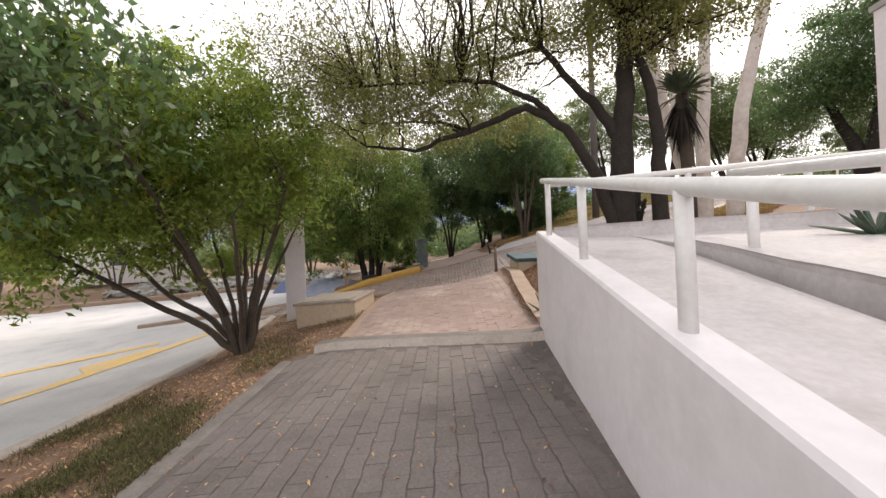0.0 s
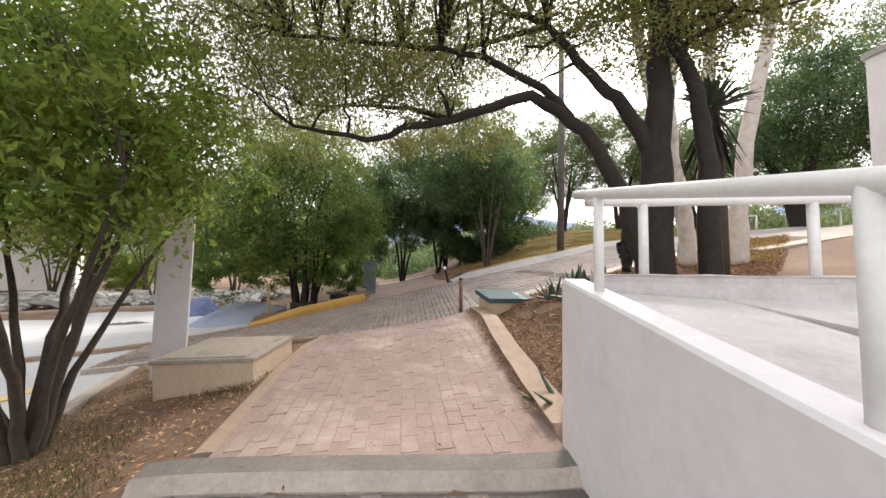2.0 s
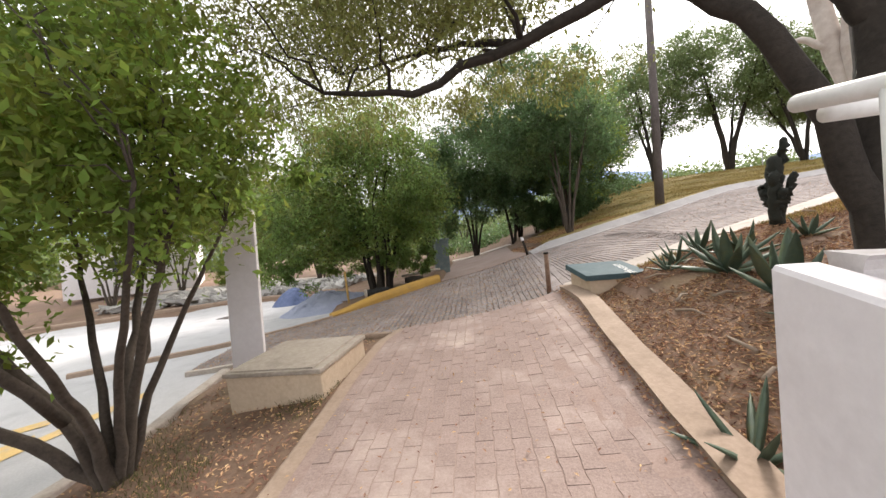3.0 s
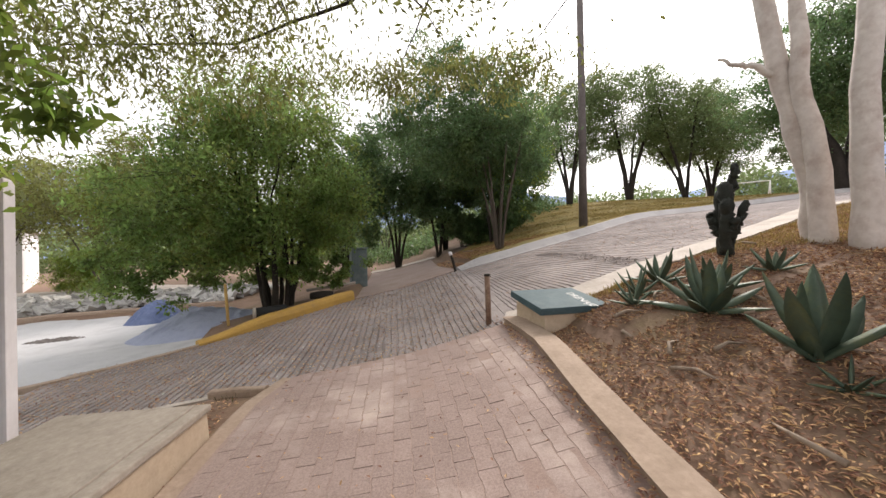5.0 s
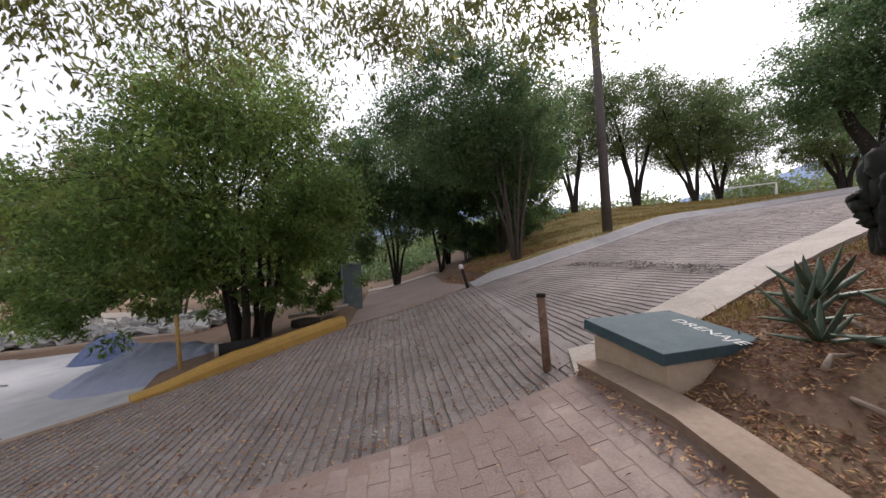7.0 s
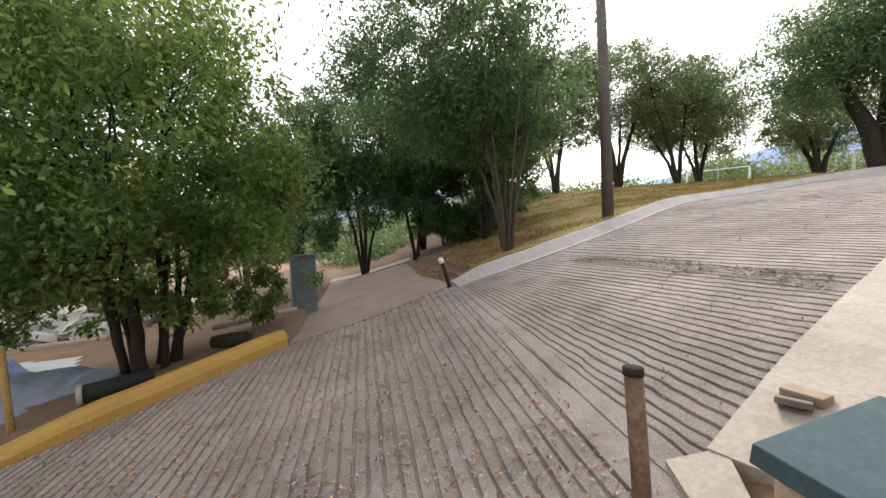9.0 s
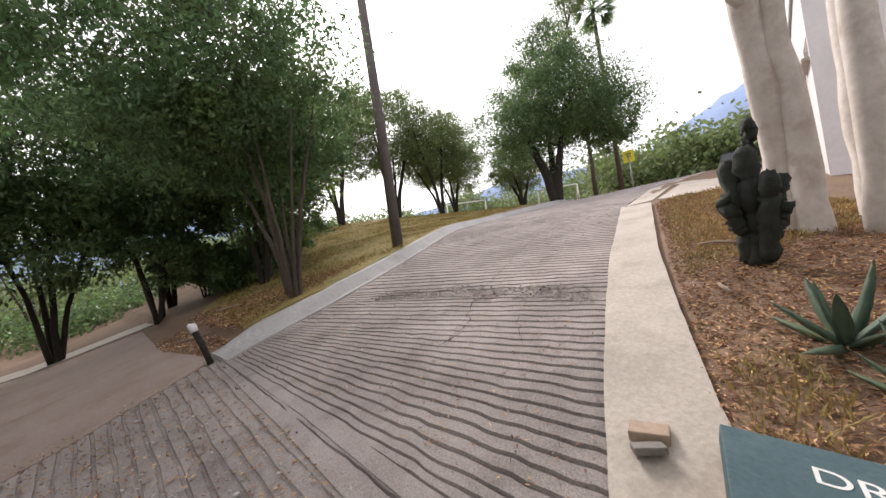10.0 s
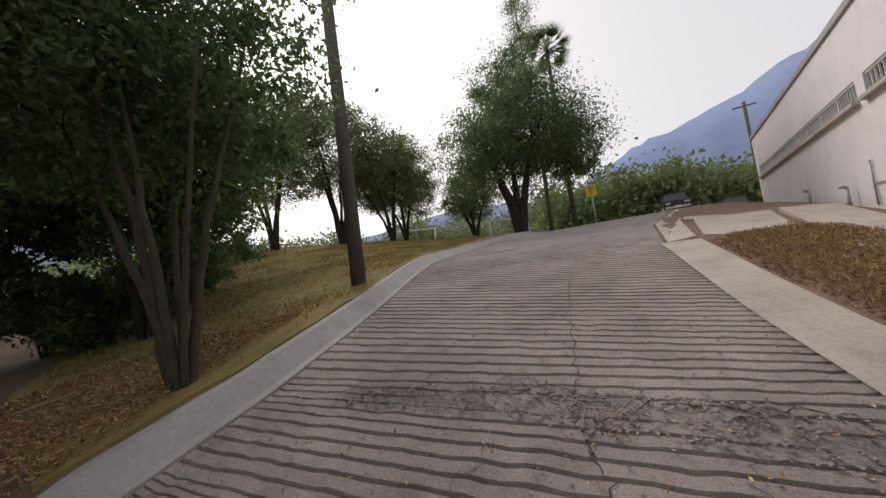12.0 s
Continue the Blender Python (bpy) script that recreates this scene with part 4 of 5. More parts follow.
# trees of the bank and the wood beyond
tree("bank_tree", at(3.9, 16.12), multi_stem(7, 3.6, 1.15, 0.06, 21), [(-2.3, 1.0, 4.6, 1.8, 1.6, 1.6), (-1.7, 0.9, 6.5, 1.5, 1.4, 1.2), (-0.2, 0.3, 4.4, 2.0, 1.8, 1.6), (-1.2, 0.3, 3.4, 1.6, 1.4, 1.2), (0.0, 0.4, 6.2, 1.3, 1.3, 1.1), (0.9, 0.2, 3.9, 1.2, 1.2, 1.1)], 52000, 0.11, M_LEAF_DARK, M_BARK, "slender multi-stemmed bank tree with dark foliage", seed=21, clumps=260, spread_=0.12)
for i, (x, y, h, rad, n, m, bk) in enumerate(((2.7, 22.4, 6.4, 2.0, 26000, M_LEAF_DARK, M_BARK_DARK), (-1.9, 22.6, 8.2, 2.1, 26000, M_LEAF_DARK, M_BARK_DARK), (5.0, 20.4, 7.4, 2.2, 26000, M_LEAF_DARK, M_BARK_DARK), (6.8, 24.5, 8.0, 2.6, 22000, M_LEAF_DARK, M_BARK_DARK), (0.6, 23.5, 9.4, 2.7, 26000, M_LEAF_DARK, M_BARK_DARK), (3.4, 24.5, 9.0, 2.9, 30000, M_LEAF_DARK, M_BARK_DARK), (-2.6, 26.5, 8.0, 2.5, 18000, M_LEAF_DARK, M_BARK_DARK), (5.6, 21.5, 7.6, 2.3, 26000, M_LEAF, M_BARK), (-5.2, 27.5, 6.4, 2.2, 12000, M_LEAF, M_BARK), (-9.0, 23.5, 6.6, 2.6, 16000, M_LEAF_OLIVE, M_BARK), (-12.5, 22.5, 7.8, 3.4, 22000, M_LEAF_OLIVE, M_BARK), (-8, 33, 8, 3.2, 12000, M_LEAF_FAR, M_BARK), (0, 38, 9.0, 3.6, 12000, M_LEAF_FAR, M_BARK), (8.5, 33, 7.5, 3.0, 14000, M_LEAF_FAR, M_BARK), (-19, 20, 7, 3.0, 12000, M_LEAF, M_BARK), (-12, 9, 6, 2.4, 9000, M_LEAF, M_BARK), (-22, 12, 7, 3.0, 9000, M_LEAF, M_BARK), (-15.5, 26.5, 7.6, 3.2, 16000, M_LEAF_OLIVE, M_BARK), (-19.0, 24.5, 7.2, 3.0, 14000, M_LEAF_OLIVE, M_BARK))):
    tree("wood_tree", at(x, y), multi_stem(4, h * 0.6, rad * 0.5, 0.075, 30 + i), [(0, 0, h * 0.62, rad, rad, h * 0.24), (rad * 0.4, 0.3, h * 0.84, rad * 0.6, rad * 0.6, h * 0.16), (-rad * 0.5, 0.2, h * 0.48, rad * 0.7, rad * 0.7, h * 0.2), (rad * 0.7, -0.2, h * 0.52, rad * 0.55, rad * 0.6, h * 0.16), (rad * 0.2, -rad * 0.4, h * 0.3, rad * 0.7, rad * 0.5, h * 0.12)][:2 if x < -8 else 5], int(n * 0.9), 0.15, m, bk, "dark leafy tree at the edge of the wood", "tree", "trees of the wood", 30 + i, twigs=50, clumps=170, spread_=0.115)
for i, (x, y, h, rad) in enumerate(((16.3, 33.0, 12.5, 3.7), (21.5, 32.0, 13.5, 4.4), (24.8, 29.5, 11.0, 3.7), (12.5, 36, 10.5, 3.4), (30, 32, 9.5, 4.0), (36, 27, 8, 3.0))):
    tree("field_tree", at(x, y), multi_stem(4, h * 0.6, rad * 0.65, 0.2, 50 + i), [(0, 0, h * 0.60, rad * 1.1, rad * 1.1, h * 0.24), (rad * 0.5, 0.5, h * 0.40, rad * 0.8, rad * 0.8, h * 0.12), (rad * 0.55, 0.3, h * 0.8, rad * 0.6, rad * 0.6, h * 0.15), (-rad * 0.55, -0.3, h * 0.75, rad * 0.6, rad * 0.6, h * 0.15), (rad * 0.9, -0.3, h * (0.45 + 0.04 * i), rad * 0.5, rad * 0.5, h * 0.13), (-rad * (0.4 + 0.12 * i), 0.4, h * (0.58 - 0.03 * i), rad * 0.55, rad * 0.5, h * 0.14)], 32000, 0.18, M_LEAF_FAR, M_BARK_DARK, "spreading tree beside the sports field", "tree", "trees by the field", 50 + i, twigs=60, clumps=200, spread_=0.125)
for i, (x, y, h) in enumerate(((4.7, 21.6, 1.6), (5.9, 22.6, 1.8), (7.2, 23.6, 2.0), (4.2, 23.4, 2.1))):
    tree("bush", at(x, y), multi_stem(5, h * 0.6, 0.5, 0.03, 80 + i), [(0, 0, h * 0.5, 0.95, 0.9, h * 0.4), (0.6, 0.2, h * 0.4, 0.7, 0.6, h * 0.35), (-0.6, -0.1, h * 0.42, 0.7, 0.7, h * 0.35)], 7000, 0.12, M_LEAF_DARK, M_BARK_DARK, "low dark bush in the shade of the wood", "bush", "bushes of the wood", 80 + i, twigs=20, clumps=70, spread_=0.13)
tree("broad_tree", at(22.2, 17.7), multi_stem(3, 5.0, 1.6, 0.34, 61), [(0.8, -1.0, 5.8, 4.0, 4.0, 3.0), (-2.2, 0.8, 4.8, 2.6, 2.6, 2.2), (3.4, -2.4, 5.4, 2.6, 2.6, 1.8), (0.4, -0.4, 9.2, 2.5, 2.5, 1.9), (3.6, -2.8, 4.0, 1.7, 1.7, 1.1)], 80000, 0.16, M_LEAF_DARK, M_BARK_DARK, "broad dark evergreen tree at the bend of the ramp", seed=61, clumps=360, spread_=0.125)
tree("thin_tree", at(31.5, 18.0), [([(0, 0, -0.3), (0.1, 0, 9), (0, 0.2, 21)], 0.2, 0.04)], [(0, 0, 17.5, 1.4, 1.4, 3.4), (-1.6, 0.6, 13.2, 1.6, 1.4, 1.6)], 9000, 0.16, M_LEAF_FAR, M_BARK, "tall thin open-crowned tree", seed=62, clumps=60, twigs=50)


def palm(x, y, h, seed):
    r = np.random.default_rng(seed)
    ob = empty("palm_tree", at(x, y), "tall fan palm with a shaggy crown", "palm tree")
    tube("trunk", [(0, 0, -0.3), (0.05, 0, h * 0.5), (0, 0.05, h)], [0.22, 0.17, 0.15], M_BARK, ob)
    verts, faces = [], []
    for i in range(46):
        a, e = r.random() * 6.283, radians(-60 + 130 * r.random())
        d = Vector((math.cos(a) * math.cos(e), math.sin(a) * math.cos(e), math.sin(e)))
        root = Vector((0, 0, h))
        tip = root + d * 1.1
        side = d.cross(Vector((0, 0, 1))).normalized()
        up = side.cross(d)
        for k in range(9):
            f = (k - 4) * 0.2
            q = (d * math.cos(f) + side * math.sin(f)).normalized()
            n0 = len(verts)
            verts += [tip - side * 0.09, tip + side * 0.09, tip + q * 1.25 - up * 0.25]
            faces.append((n0, n0 + 1, n0 + 2))
        n0 = len(verts)
        verts += [root - side * 0.04, root + side * 0.04, tip + side * 0.05, tip - side * 0.05]
        faces.append((n0, n0 + 1, n0 + 2, n0 + 3))
    mesh_object("crown", verts, faces, M_LEAF_DARK, ob)


palm(33.5, 16.4, 16.5, 3)
palm(-9.5, 38, 13.5, 4)


def yucca(x, y, h):
    ob = empty("yucca_tree", at(x, y), "yucca with a skirt of dead leaves and spiky head", "yucca")
    tube("trunk", [(0, 0, -0.3), (0.02, 0, h * 0.5), (-0.05, 0, h)], [0.13, 0.11, 0.10], M_BARK, ob)
    r = np.random.default_rng(9)
    for nm, n, lo, hi, m, L in (("crown", 90, -10, 85, M_AGAVE, 0.5), ("dead_leaves", 90, -88, -55, M_BARK_DARK, 0.75)):
        verts, faces = [], []
        for i in range(n):
            a, e = r.random() * 6.283, radians(lo + (hi - lo) * r.random())
            d = Vector((math.cos(a) * math.cos(e), math.sin(a) * math.cos(e), math.sin(e)))
            side = d.cross(Vector((0.01, 0, 1))).normalized() * 0.028
            root = Vector((-0.05, 0, h + (0 if lo > -50 else 0.05 - 0.3 * r.random()))) + d * 0.08
            k = len(verts)
            sag = Vector((0, 0, -0.08))
            verts += [root - side, root + side, root + d * L * 0.55 + side, root + d * L * 0.55 - side, root + d * L * (0.8 + 0.4 * r.random()) + sag]
            faces += [(k, k + 1, k + 2, k + 3), (k + 3, k + 2, k + 4)]
        mesh_object(nm, verts, faces, m, ob)


yucca(4.55, 6.35, 2.7)

# ---- plants of the bed ----
def agave(x, y, n, length, wide, seed, label, z=None, lo=8, hi=80):
    r = np.random.default_rng(seed)
    ob = empty("agave", (x, y, (land(x, y) if z is None else z) - 0.02), label, "agave", "agaves of the bed")
    for i in range(n):
        a = 2.4 * i + 0.3 * r.random()
        e = radians(lo + (hi - lo) * (i + 0.5) / n)
        L = length * (0.75 + 0.4 * r.random())
        d = Vector((math.cos(a) * math.cos(e), math.sin(a) * math.cos(e), math.sin(e)))
        side = Vector((-math.sin(a), math.cos(a), 0))
        up = d.cross(side) * -1
        verts, faces = [], []
        for j, (s, w_) in enumerate(((0, 0.6), (0.25, 0.85), (0.5, 1.0), (0.75, 0.7), (0.92, 0.3), (1.0, 0.02))):
            c = d * s * L + Vector((0, 0, -0.12 * L * s * s * math.cos(e)))
            k = wide * w_ * 0.5
            verts += [c - side * k + up * k * 0.5, c - up * k * 0.12, c + side * k + up * k * 0.5, c - up * (k * 0.12 + 0.018 * (1 - s) + 0.003)]
        for j in range(5):
            b = j * 4
            faces += [(b, b + 1, b + 5, b + 4), (b + 1, b + 2, b + 6, b + 5), (b + 2, b + 3, b + 7, b + 6), (b + 3, b, b + 4, b + 7)]
        mesh_object("leaf", verts, faces, M_AGAVE, ob, smooth=True)
    return ob


agave(3.4, 7.78, 15, 0.66, 0.14, 1, "large grey-green agave with broad fleshy leaves")
agave(3.10, 6.65, 10, 0.74, 0.16, 2, "grey-green agave with a few upright broad leaves", lo=34, hi=84)
agave(2.90, 6.35, 9, 0.26, 0.03, 12, "small thin-leaved agave in the bare soil", lo=5, hi=60)
agave(3.85, 8.1, 11, 0.5, 0.11, 13, "grey-green agave with drooping leaves")
agave(3.75, 8.85, 12, 0.5, 0.09, 3, "small agave beside the drain box")
agave(3.25, 8.65, 11, 0.42, 0.06, 4, "thin dry agave behind the drain box")
agave(2.95, 8.35, 10, 0.38, 0.05, 5, "thin dry agave behind the drain box")
agave(4.75, 8.15, 10, 0.36, 0.08, 6, "grey-green agave in the bed")
agave(1.56, 5.15, 9, 0.55, 0.06, 7, "dark thin aloe at the corner of the white wall", lo=15, hi=60)
agave(3.75, 3.05, 12, 0.42, 0.06, 8, "small spiky aloe on the terrace", z=terrace(3.75, 3.05), lo=15, hi=75)


def cactus(x, y):
    ob = empty("cactus", at(x, y), "dark lobed columnar cactus clump in the bed", "cactus")
    r = np.random.default_rng(4)
    lobes = [((0, 0, -0.05), (0.02, 0, 1.25), 0.15), ((0.05, 0.16, 0), (0.1, 0.3, 1.15), 0.13), ((-0.1, -0.12, 0.05), (-0.16, -0.3, 0.95), 0.12), ((0.0, 0.2, 0.35), (-0.05, 0.48, 0.75), 0.1), ((-0.05, -0.2, 0.3), (-0.1, -0.46, 0.62), 0.1), ((0.05, 0.02, 0.8), (0.16, -0.16, 1.55), 0.09), ((0.0, -0.1, 0.2), (0.12, -0.52, 0.9), 0.085)]
    for a, b, rad in lobes:
        n = 16
        pts = bend(a, b, n, 0.03, r)
        pts = [Vector((p.x * 0.75, p.y * 0.47, p.z * 0.92)) for p in pts]
        rad *= 0.66
        radii = [rad * (0.75 + 0.35 * abs(math.sin(i * 1.3)) if i else 0.6) for i in range(n + 1)]
        radii[-1] *= 0.45
        v, f = tube_arrays(pts, radii, 12)
        v = [p + Vector(r.normal(size=3)) * 0.008 for p in v]
        mesh_object("lobe", v, f, M_CACTUS, ob, smooth=True)
    return ob


cactus(5.18, 9.12)

# ---- loose things at the roadside ----
def mound(name, x, y, rx, ry, h, material, label, category, seed):
    bm = bmesh.new()
    bmesh.ops.create_grid(bm, x_segments=70, y_segments=70, size=1.0)
    for v in bm.verts:
        d = math.hypot(v.co.x, v.co.y)
        k = max(0.0, 1 - d ** 1.5)
        px, py = x + v.co.x * rx, y + v.co.y * ry
        v.co = Vector((px, py, height(px, py) - 0.08 + h * k * (1 + 0.35 * noise.noise((px * 1.4, py * 1.4, seed))) + (0.05 * noise.noise((px * 6, py * 6, seed)) + 0.04 * noise.noise((px * 15, py * 15, seed))) * min(1.0, k * 4)))
    return tagged(part(name, bm, material, smooth=True), label, category)


mound("gravel_mound", -5.1, 15.2, 1.8, 1.4, 0.6, M_GRAVEL, "spread pile of blue-grey gravel on the road", "gravel pile", 1.0)
mound("tarpaulin", -8.0, 18.0, 0.9, 0.7, 0.75, M_TARP, "crumpled dark blue tarpaulin over a heap", "tarpaulin", 5.0)
mound("dirt_patch", -9.4, 16.0, 0.8, 0.35, 0.06, M_JOINT, "low smear of dark dirt on the road", "dirt", 8.0)
pipe = empty("pipe_section", (-3.0, 13.9, land(-3.0, 13.9) + 0.10), "short dark clay pipe lying behind the kerb", "pipe")
tube("pipe", [(-0.3, -0.15, 0), (0.35, 0.2, 0.02)], 0.12, M_RUBBER, pipe, sides=16)
tube("rim", [(-0.32, -0.16, 0), (-0.27, -0.135, 0)], 0.135, M_CONC, pipe, sides=16, label="pale rim")
log = empty("log", (-1.9, 14.9, land(-1.9, 14.9) + 0.1), "short dark log beside the shrub", "log")
tube("wood", [(-0.3, 0.05, 0), (0.0, 0, 0.02), (0.3, 0.1, 0)], [0.10, 0.13, 0.11], M_BARK_DARK, log)
plank = empty("plank", (-1.8, 16.2, land(-1.8, 16.2) + 0.12), "pale bare pole lying under the shrub", "pole")
tube("wood", [(-0.7, -0.4, 0), (0.7, 0.35, 0.12)], 0.05, M_CONC, plank)


def rubble_field(loop, n, seed):
    r = np.random.default_rng(seed)
    verts, faces = [], []
    xs, ys = [p[0] for p in loop], [p[1] for p in loop]
    while len(faces) < n * 6:
        x, y = min(xs) + r.random() * (max(xs) - min(xs)), min(ys) + r.random() * (max(ys) - min(ys))
        if not inside(x, y, loop):
            continue
        s = 0.08 + 0.24 * r.random() ** 2
        m = pose(x, y, height(x, y) + 0.05 + 0.22 * r.random(), *(r.normal(size=2) * 22), r.random() * 360)
        k = len(verts)
        for cx, cy, cz in ((-1, -1, -1), (1, -1, -1), (1, 1, -1), (-1, 1, -1), (-1, -1, 1), (1, -1, 1), (1, 1, 1), (-1, 1, 1)):
            verts.append(m @ Vector((cx * s * (0.8 + 0.4 * r.random()), cy * s * (0.6 + 0.4 * r.random()), cz * s * 0.28)))
        faces += [tuple(i + k for i in f) for f in ((0, 3, 2, 1), (4, 5, 6, 7), (0, 1, 5, 4), (1, 2, 6, 5), (2, 3, 7, 6), (3, 0, 4, 7))]
    return verts, faces


v, f = rubble_field(((-19, 19.2), (-12.5, 20.6), (-7.0, 20.6), (-6.0, 24.0), (-12, 24.5), (-19, 23.5)), 1800, 3)
tagged(mesh_object("rubble", v, f, M_RUBBLE), "heap of broken paving slabs and stones", "rubble", kind="stuff")
setting(kerb("kerb", ((-40, 14.3), (-20, 15.4), (-12.5, 20.2), (-6.8, 20.2)), 0.25, 0.12, M_KERB_TAN), "tan kerb on the far side of the road", "kerb")
setting(strip("pavement", ((-22, 25.0), (-12, 25.6), (-4, 24.6)), ((-22, 26.4), (-12, 27.0), (-4, 26.0)), 20, 3, 0.06, M_CONC), "pale concrete path beyond the rubble", "path")

# far white house
house = empty("house", pose(-24.5, 27.5, land(-24.5, 27.5), 0, 0, 35), "small white house across the road", "house")
part("wall", join_bm([box_bm((7, 0.2, 1.3), (0, -3, 0.65), 0), box_bm((7, 0.2, 0.9), (0, -3, 3.05), 0), box_bm((2.4, 0.2, 1.3), (-2.3, -3, 1.95), 0), box_bm((3.2, 0.2, 1.3), (1.9, -3, 1.95), 0), box_bm((0.2, 6, 3.5), (3.4, 0.1, 1.75), 0), box_bm((0.2, 6, 3.5), (-3.4, 0.1, 1.75), 0)]), M_WHITE, house)
part("roof", box_bm((7.5, 6.8, 0.2), (0, 0, 3.6), 0.02), M_GREY, house)
win = part("window", box_bm((1.4, 0.04, 1.3), (-0.4, -2.97, 1.95), 0), M_GLASS, house)
part("window_frame", box_bm((0.06, 0.08, 1.3), (-0.4, -3.0, 1.95), 0), M_WHITE, win)
tree("round_shrub", at(-16.8, 26.8), multi_stem(4, 1.0, 0.4, 0.04, 70), [(0, 0, 1.1, 1.4, 1.3, 1.1)], 16000, 0.10, M_LEAF, M_BARK, "clipped round bright green shrub", "shrub", seed=70, clumps=120, spread_=0.12)

# worn yellow lines on the road
def line_paint(name, a, b, wide, label):
    d = np.array(b) - np.array(a)
    n = np.array((-d[1], d[0])) / np.hypot(*d) * wide / 2
    ob = strip(name, (tuple(np.array(a) - n), tuple(np.array(b) - n)), (tuple(np.array(a) + n), tuple(np.array(b) + n)), 24, 2, -0.058, M_ROADLINE, 0.004)
    return tagged(ob, label, "road marking", kind="structure")


M_ROADLINE = mat("worn_yellow_line", (0.56, 0.40, 0.17), (0.82, 0.56, 0.22), 0.85, 20, 1.2, 0.1, (0.42, 0.41, 0.40), 0.8)
line_paint("marking", (-7.4, 3.2), (-5.35, 8.3), 0.26, "worn yellow line on pale asphalt")
line_paint("marking", (-12.0, 3.8), (-6.3, 7.7), 0.24, "worn yellow line on pale asphalt")
line_paint("marking", (-6.55, 6.3), (-5.9, 7.2), 0.5, "worn yellow paint patch on the road")

# path leading on to the wood
M_PATH = mat("pink_path", (0.26, 0.185, 0.16), (0.42, 0.325, 0.285), 0.9, 30, 0.7, 0.3, (0.22, 0.15, 0.10), 0.5)
setting(strip("pavement", ((-0.93, 14.66), (-0.85, 18.9), (-0.8, 23.4)), ((2.2, 15.42), (2.0, 18.0), (2.3, 22.6)), 26, 8, 0.01, M_PATH), "pinkish worn concrete path towards the wood", "path")
setting(strip("pavement", ((-16, 27.4), (-0.9, 23.4), (4.0, 23.0)), ((-16, 28.6), (-0.9, 24.8), (4.0, 24.2)), 26, 3, 0.03, M_CONC), "pale concrete path crossing by the wood", "path")

# sports field
field = strip("field", ((11, 40), (24, 35), (42, 26)), ((24, 95), (60, 85), (95, 60)), 16, 16, 0.12, M_FIELD, 0.2)
setting(field, "dry yellow-green sports field", "field")


def goal(x, y, turn, wide, high):
    ob = empty("goal", pose(x, y, height(x, y) + 0.1, 0, 0, turn), "white steel football goal frame on the field", "goal", "goals of the field")
    for nm, a, b in (("post", (-wide / 2, 0, 0), (-wide / 2, 0, high)), ("post", (wide / 2, 0, 0), (wide / 2, 0, high)), ("crossbar", (-wide / 2, 0, high), (wide / 2, 0, high)), ("brace", (-wide / 2, 1.1, 0), (-wide / 2, 0, high)), ("brace", (wide / 2, 1.1, 0), (wide / 2, 0, high))):
        tube(nm, [a, b], 0.06, M_RAIL, ob, sides=8)


goal(39, 37, -40, 5.5, 2.3)
goal(44, 50, -40, 3.5, 2.0)
goal(20, 58, -20, 3.5, 2.0)
goal(40, 24.5, -55, 4.5, 2.2)
for x, y in ((15, 44), (22, 41), (29, 38), (35, 34), (38, 30)):
    fp = empty("fence_post", (x, y, height(x, y)), "thin pale fence post by the field", "fence post", "fence posts of the field")
    tube("post", [(0, 0, 0), (0, 0, 2.2)], 0.05, M_METAL, fp, sides=8)

# parked vehicles up the road
def vehicle(x, y, turn, label):
    ob = empty("parked_car", pose(x, y, land(x, y) + 0.02, 0, 0, turn), label, "car")
    bm = box_bm((4.4, 1.8, 0.75), (0, 0, 0.75), 0.12, 3)
    part("body", bm, M_BLACK, ob)
    cab = bmesh.new()
    bmesh.ops.create_cube(cab, size=1)
    for v_ in cab.verts:
        top = v_.co.z > 0
        v_.co = Vector((v_.co.x * (2.3 if top else 2.9) - 0.2, v_.co.y * (1.45 if top else 1.7), 1.1 + (0.62 if top else 0)))
    bmesh.ops.bevel(cab, geom=cab.edges[:], offset=0.08, segments=2, affect="EDGES")
    part("cabin", cab, M_GLASS, ob)
    part("roof", box_bm((2.2, 1.4, 0.06), (-0.2, 0, 1.73), 0.02), M_BLACK, ob)
    for sx in (-1.4, 1.4):
        for sy in (-0.85, 0.85):
            w_ = tube("wheel", [(sx, sy - 0.1, 0.35), (sx, sy + 0.1, 0.35)], 0.35, M_RUBBER, ob, sides=18)
            tube("rim", [(sx, sy - 0.11, 0.35), (sx, sy + 0.11, 0.35)], 0.2, M_METAL, w_, sides=14)
    for sy in (-0.65, 0.65):
        part("headlight", box_bm((0.06, 0.35, 0.16), (-2.2, sy, 0.85), 0.02), M_METAL, ob)
    part("bumper", box_bm((0.12, 1.7, 0.2), (-2.22, 0, 0.5), 0.04), M_METAL, ob)
    part("plate", box_bm((0.02, 0.4, 0.14), (-2.3, 0, 0.55), 0.003), M_WHITE, ob)


vehicle(37.5, 9.0, 4, "dark parked off-road car at the top of the ramp")
vehicle(40, 5.0, 12, "dark parked car beyond the hall")
far_pole = empty("utility_pole", (45, 1.5, land(45, 1.5)), "distant wooden power pole", "pole")
tube("shaft", [(0, 0, 0), (0, 0, 11)], 0.14, M_POLE, far_pole, sides=8)
part("crossarm", box_bm((0.1, 1.8, 0.12), (0, 0, 10.6), 0.01), M_POLE, far_pole)

